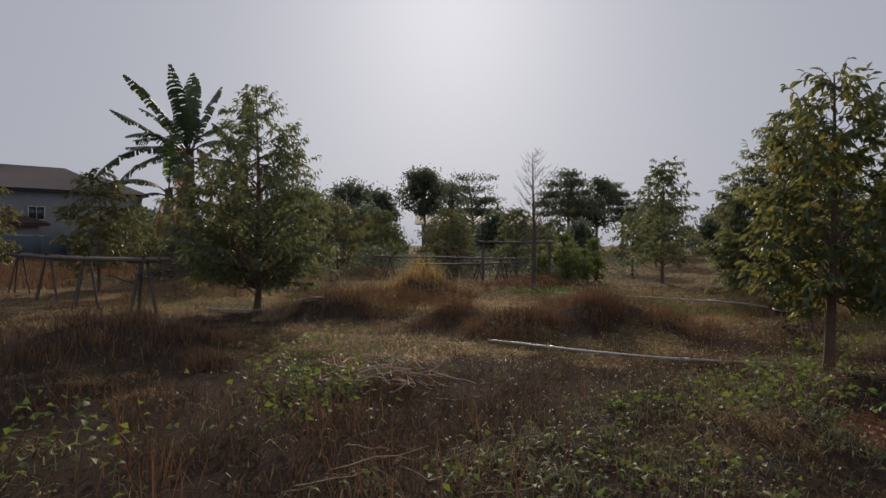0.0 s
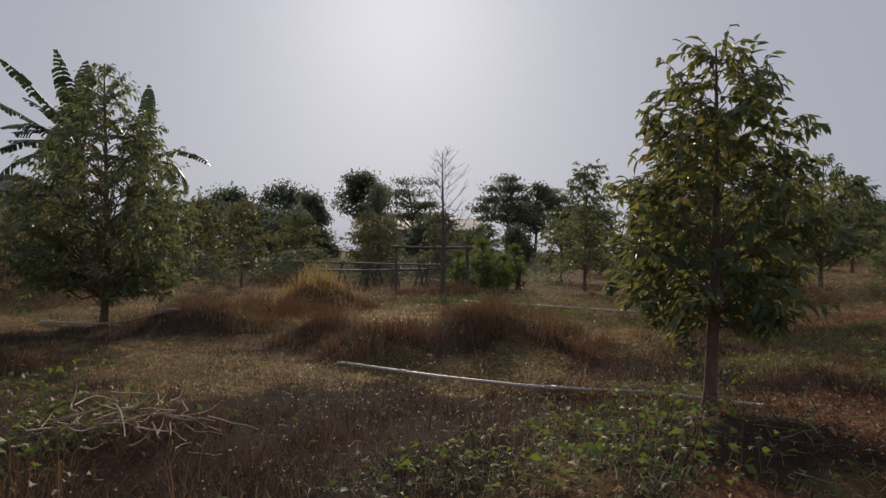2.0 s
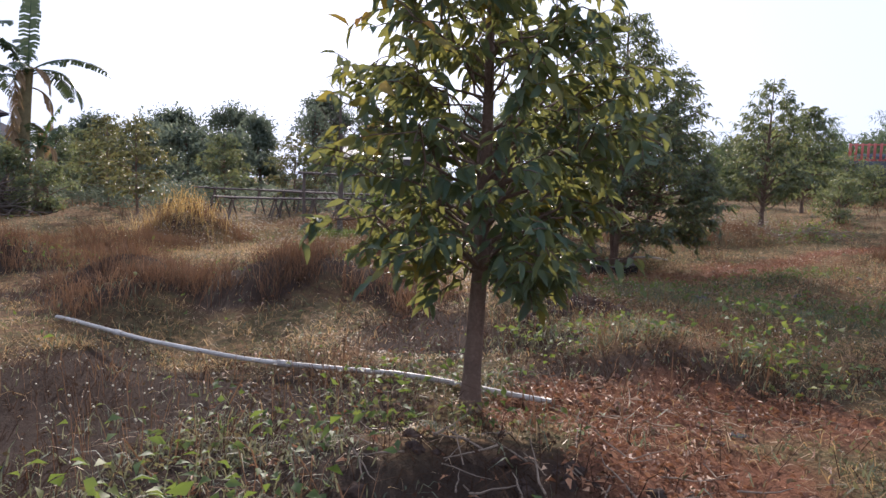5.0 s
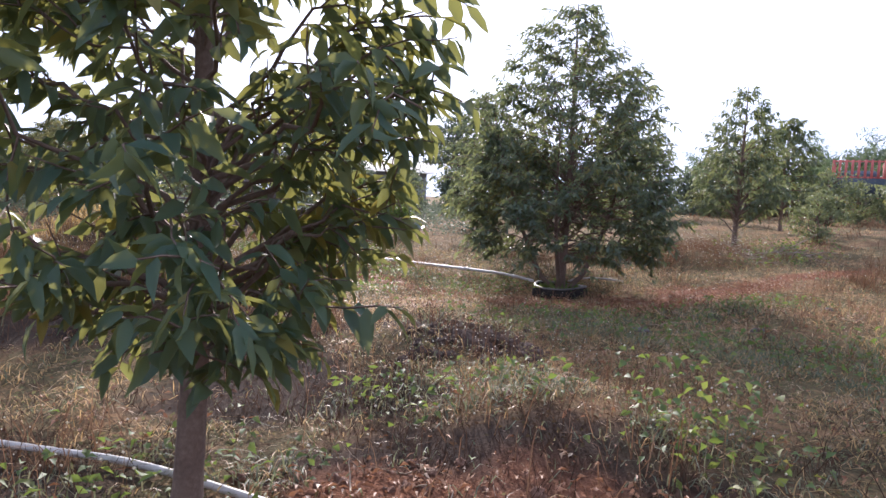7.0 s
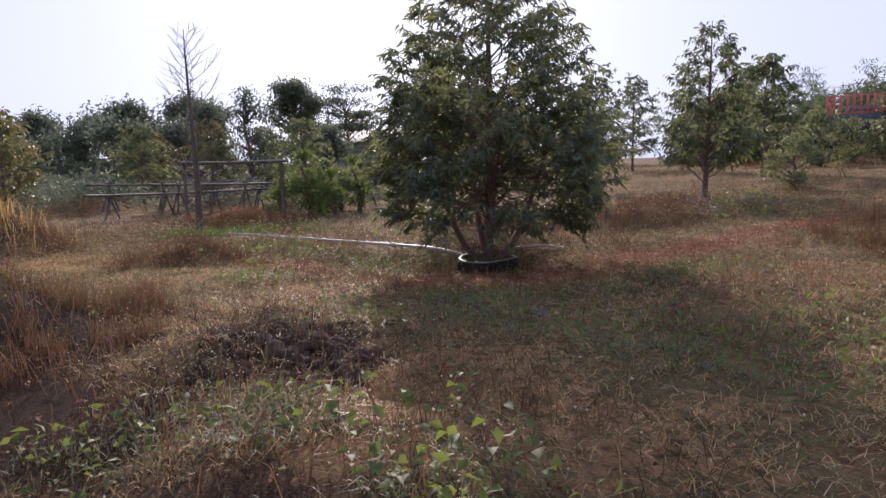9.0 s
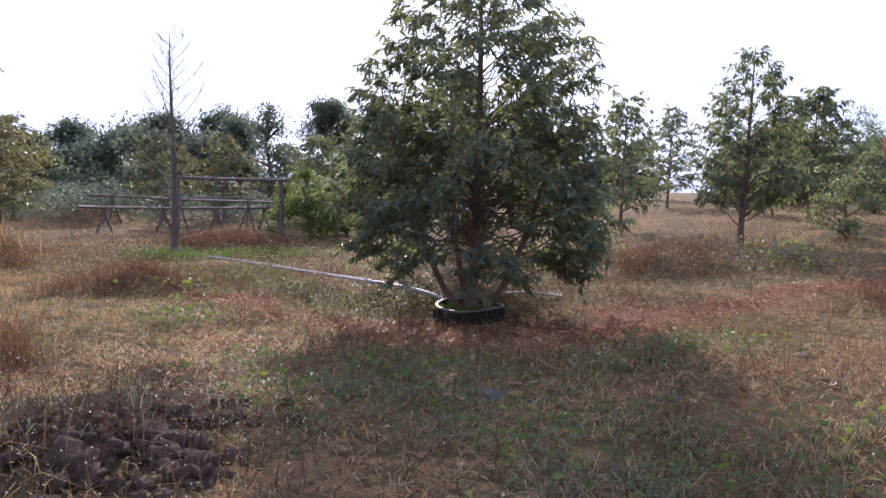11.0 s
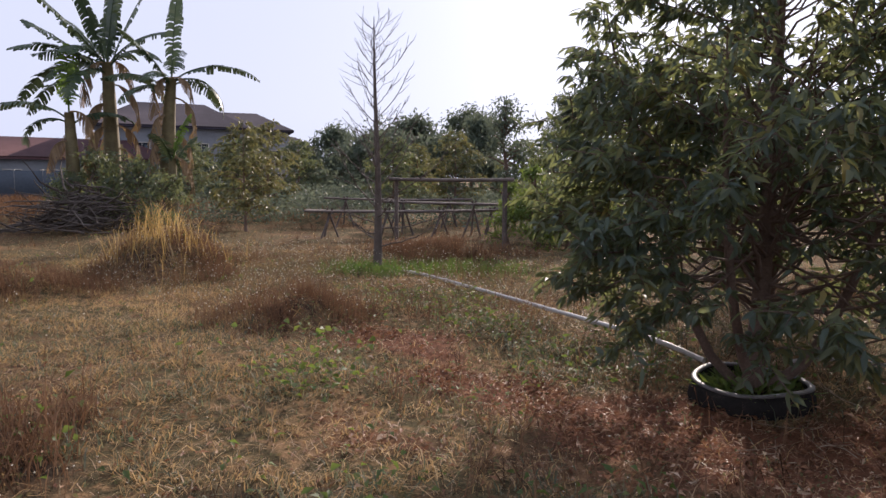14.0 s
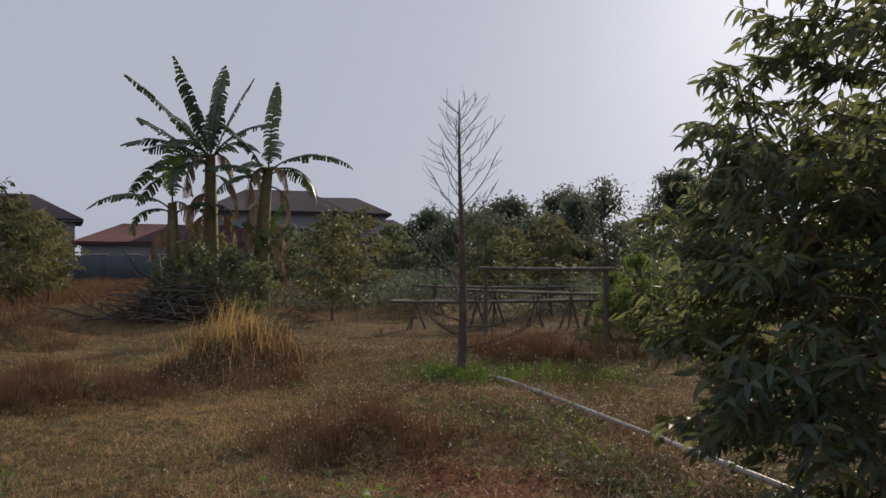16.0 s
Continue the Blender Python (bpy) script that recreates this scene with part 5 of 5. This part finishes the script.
# small-leaved creeping herbs between the grasses
x, y = scatter(460000, -8, 16, 1.5, 22, lambda x, y: np.clip(1.25 - np.min(np.hypot(x[:, None] - TRACK[:, 0], y[:, None] - TRACK[:, 1]), 1) / 6.5, 0, 1) * (0.15 + 0.85 * clumpy(x, y, 0.35)) * np.clip(1 - 0.75 * zone(x, y, SOIL) - 0.6 * zone(x, y, GOLD), 0, 1) * (1 - 0.7 * zone(x, y, MAT_AND_SHADE) * (field(x, y, 1.1, 21) < 0.6)) * 0.62)
k = len(x)
a = RNG.uniform(0, 2 * PI, k)
rise = RNG.random(k) ** 1.5 * (0.04 + 0.26 * field(x, y, 0.35, 2) * field(x, y, 1.4, 12))
# darker leaves where the weed mat and the painted shade lie
rotten = zone(x, y, MAT_AND_SHADE) * np.clip(1.2 - zone(x, y, GREEN), 0, 1) > RNG.uniform(0.15, 0.7, k)
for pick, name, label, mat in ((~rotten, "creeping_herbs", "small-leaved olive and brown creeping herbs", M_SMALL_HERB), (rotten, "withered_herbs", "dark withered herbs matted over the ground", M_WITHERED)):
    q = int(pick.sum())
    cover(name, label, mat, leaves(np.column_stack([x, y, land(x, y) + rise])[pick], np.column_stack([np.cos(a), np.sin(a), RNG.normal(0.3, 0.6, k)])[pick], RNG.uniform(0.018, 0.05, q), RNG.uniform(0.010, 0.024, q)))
n = 320
_x, _y = -0.7 + RNG.normal(size=n) * 0.6, 19.2 + RNG.normal(size=n) * 0.4
cover("golden_tuft_grass", "tall golden grass tuft on a hummock", M_GOLD_GRASS, blades(_x, _y, land(_x, _y), RNG.uniform(0.3, 0.95, n), 0.011, RNG.uniform(0.1, 0.7, n)))

n = 1300
_x, _y = np.concatenate([RNG.normal(2.8, 0.35, n), RNG.normal(4.1, 0.7, n)]), np.concatenate([RNG.normal(20.5, 0.28, n), RNG.normal(21.3, 0.45, n)])
cover("lush_grass", "lush green grass round the bare tree's foot", M_LUSH, blades(_x, _y, land(_x, _y), RNG.uniform(0.1, 0.3, len(_x)), 0.011, RNG.uniform(0.1, 0.9, len(_x))))

# weeds with pale seed heads on thin stalks
x, y = scatter(62000, -4, 16, 2.0, 24, lambda x, y: np.clip(zone(x, y, PUFFS) * np.where(y < 9.0, 0.5, 0.8) + np.where(y < 7.5, 0.004, 0.018), 0, 1) * (0.3 + 0.7 * clumpy(x, y, 0.5)))
k = len(x)
z, hh = land(x, y), RNG.uniform(0.14, 0.46, k)
dx, dy = RNG.normal(size=k) * 0.05, RNG.normal(size=k) * 0.05
heading = np.arctan2(dy, dx)
cover("weed_stalks_grass", "thin stalks of seeding weeds", M_RED_GRASS, blades(x, y, z, hh, 0.004, np.hypot(dx, dy) / hh, 0.5, heading))
tip = np.column_stack([x + dx, y + dy, z - 0.02 + hh * np.clip(1.05 - np.hypot(dx, dy) / hh * 0.4, 0.3, 1)])
r = np.where(y < 9, 0.75, np.where(y < 14, 0.5, 0.9)) * RNG.uniform(0.005, 0.013, k)
octa = np.array([(1, 0, 0), (-1, 0, 0), (0, 1, 0), (0, -1, 0), (0, 0, 0.8), (0, 0, -0.8)])
of = np.array([[0, 2, 4], [2, 1, 4], [1, 3, 4], [3, 0, 4], [2, 0, 5], [1, 2, 5], [3, 1, 5], [0, 3, 5]])
cover("seed_heads", "small pale fluffy seed heads of the weeds", M_PUFF, ((tip[:, None] + octa[None] * r[:, None, None]).reshape(-1, 3), (of[None] + (np.arange(k) * 6)[:, None, None]).reshape(-1, 3)))

# broad-leaved weeds
x, y = scatter(110000, -9, 16, 1.5, 24, lambda x, y: np.clip(zone(x, y, GREEN) * 0.55 + 0.035 * clumpy(x, y, 0.6), 0, 1) * bare(x, y))
k = len(x)
a = RNG.uniform(0, 2 * PI, k)
cover("broad_leaved_weeds", "low green broad-leaved weeds", M_HERB, leaves(np.column_stack([x, y, land(x, y) + RNG.uniform(0.01, 0.16, k)]), np.column_stack([np.cos(a), np.sin(a), RNG.normal(0.25, 0.4, k)]), RNG.uniform(0.04, 0.10, k), RNG.uniform(0.025, 0.05, k)))
# creeping vines with larger leaves
vx = np.concatenate([RNG.normal(c, s, q) for c, s, q in ((-1.1, 0.3, 120), (-1.5, 0.35, 160), (3.0, 0.5, 160), (-2.4, 0.4, 120), (13.8, 0.5, 300), (6.9, 0.25, 120), (5.2, 0.22, 90))])
vy = np.concatenate([RNG.normal(c, s, q) for c, s, q in ((5.3, 0.25, 120), (7.3, 0.5, 160), (5.3, 0.3, 160), (4.0, 0.3, 120), (17.6, 0.5, 300), (8.2, 0.2, 120), (14.5, 0.15, 90))])
k = len(vx)
a = RNG.uniform(0, 2 * PI, k)
cover("vine_plants", "bright green creeping vine leaves, some turned yellow", M_HERB, leaves(np.column_stack([vx, vy, land(vx, vy) + RNG.uniform(0.08, 0.5, k)]), np.column_stack([np.cos(a), np.sin(a), RNG.normal(0, 0.4, k)]), RNG.uniform(0.04, 0.09, k), RNG.uniform(0.03, 0.06, k)))

# thick undergrowth at the orchard's far end
x, y = scatter(90000, -14, 9.5, 29.5, 47, lambda x, y: np.clip((field(x, y, 2.2, 15) - 0.22) * 1.7, 0.05, 1) * 0.6)
k = len(x)
a = RNG.uniform(0, 2 * PI, k)
up = RNG.random(k) ** 0.8 * (0.35 + 1.1 * field(x, y, 2.2, 15))
cover("undergrowth_plants", "thick dark undergrowth at the far end of the orchard", M_HAZED_FAR_LEAF, leaves(np.column_stack([x, y, land(x, y) + up]), np.column_stack([np.cos(a), np.sin(a), RNG.normal(0.1, 0.5, k)]), RNG.uniform(0.10, 0.24, k), RNG.uniform(0.05, 0.10, k)))
# leaf litter
x, y = scatter(150000, 2.5, 16, 4.5, 18.5, lambda x, y: np.clip(zone(x, y, SOIL) * (0.15 + 0.85 * clumpy(x, y, 0.5)) + 0.04, 0, 1) * beside_track(x, y, 8.0))
k = len(x)
a = RNG.uniform(0, 2 * PI, k)
cover("leaf_litter_plants", "fallen brown and orange leaves on bare soil", M_LITTER, leaves(np.column_stack([x, y, land(x, y) + RNG.uniform(0.002, 0.04, k)]), np.column_stack([np.cos(a), np.sin(a), RNG.normal(0.1, 0.4, k)]), RNG.uniform(0.02, 0.085, k), RNG.uniform(0.010, 0.03, k), fold=0.5))
# pale straw lying flat
x, y = scatter(95000, -5, 15, 2, 20, lambda x, y: beside_track(x, y, 5.5) * (0.25 + 0.75 * clumpy(x, y, 0.6)) * (1 - 0.92 * zone(x, y, MAT_AND_SHADE)))
k = len(x)
cover("straw_grass", "pale broken straw lying on the ground", M_STRAW, blades(x, y, land(x, y) + 0.02, RNG.uniform(0.02, 0.06, k), RNG.uniform(0.003, 0.007, k), RNG.uniform(1.5, 5.0, k)))
# rank dry grass along the fence
x, y = scatter(30000, -38, -13, 22, 46, lambda x, y: 0.15 + 0.85 * clumpy(x, y, 1.2))
k = len(x)
cover("rank_grass", "rank reddish dry grass along the fence", M_RED_GRASS, blades(x, y, land(x, y), RNG.uniform(0.2, 0.6, k) * (0.5 + field(x, y, 2.0, 9)), RNG.uniform(0.02, 0.04, k), RNG.uniform(0.1, 0.9, k)))
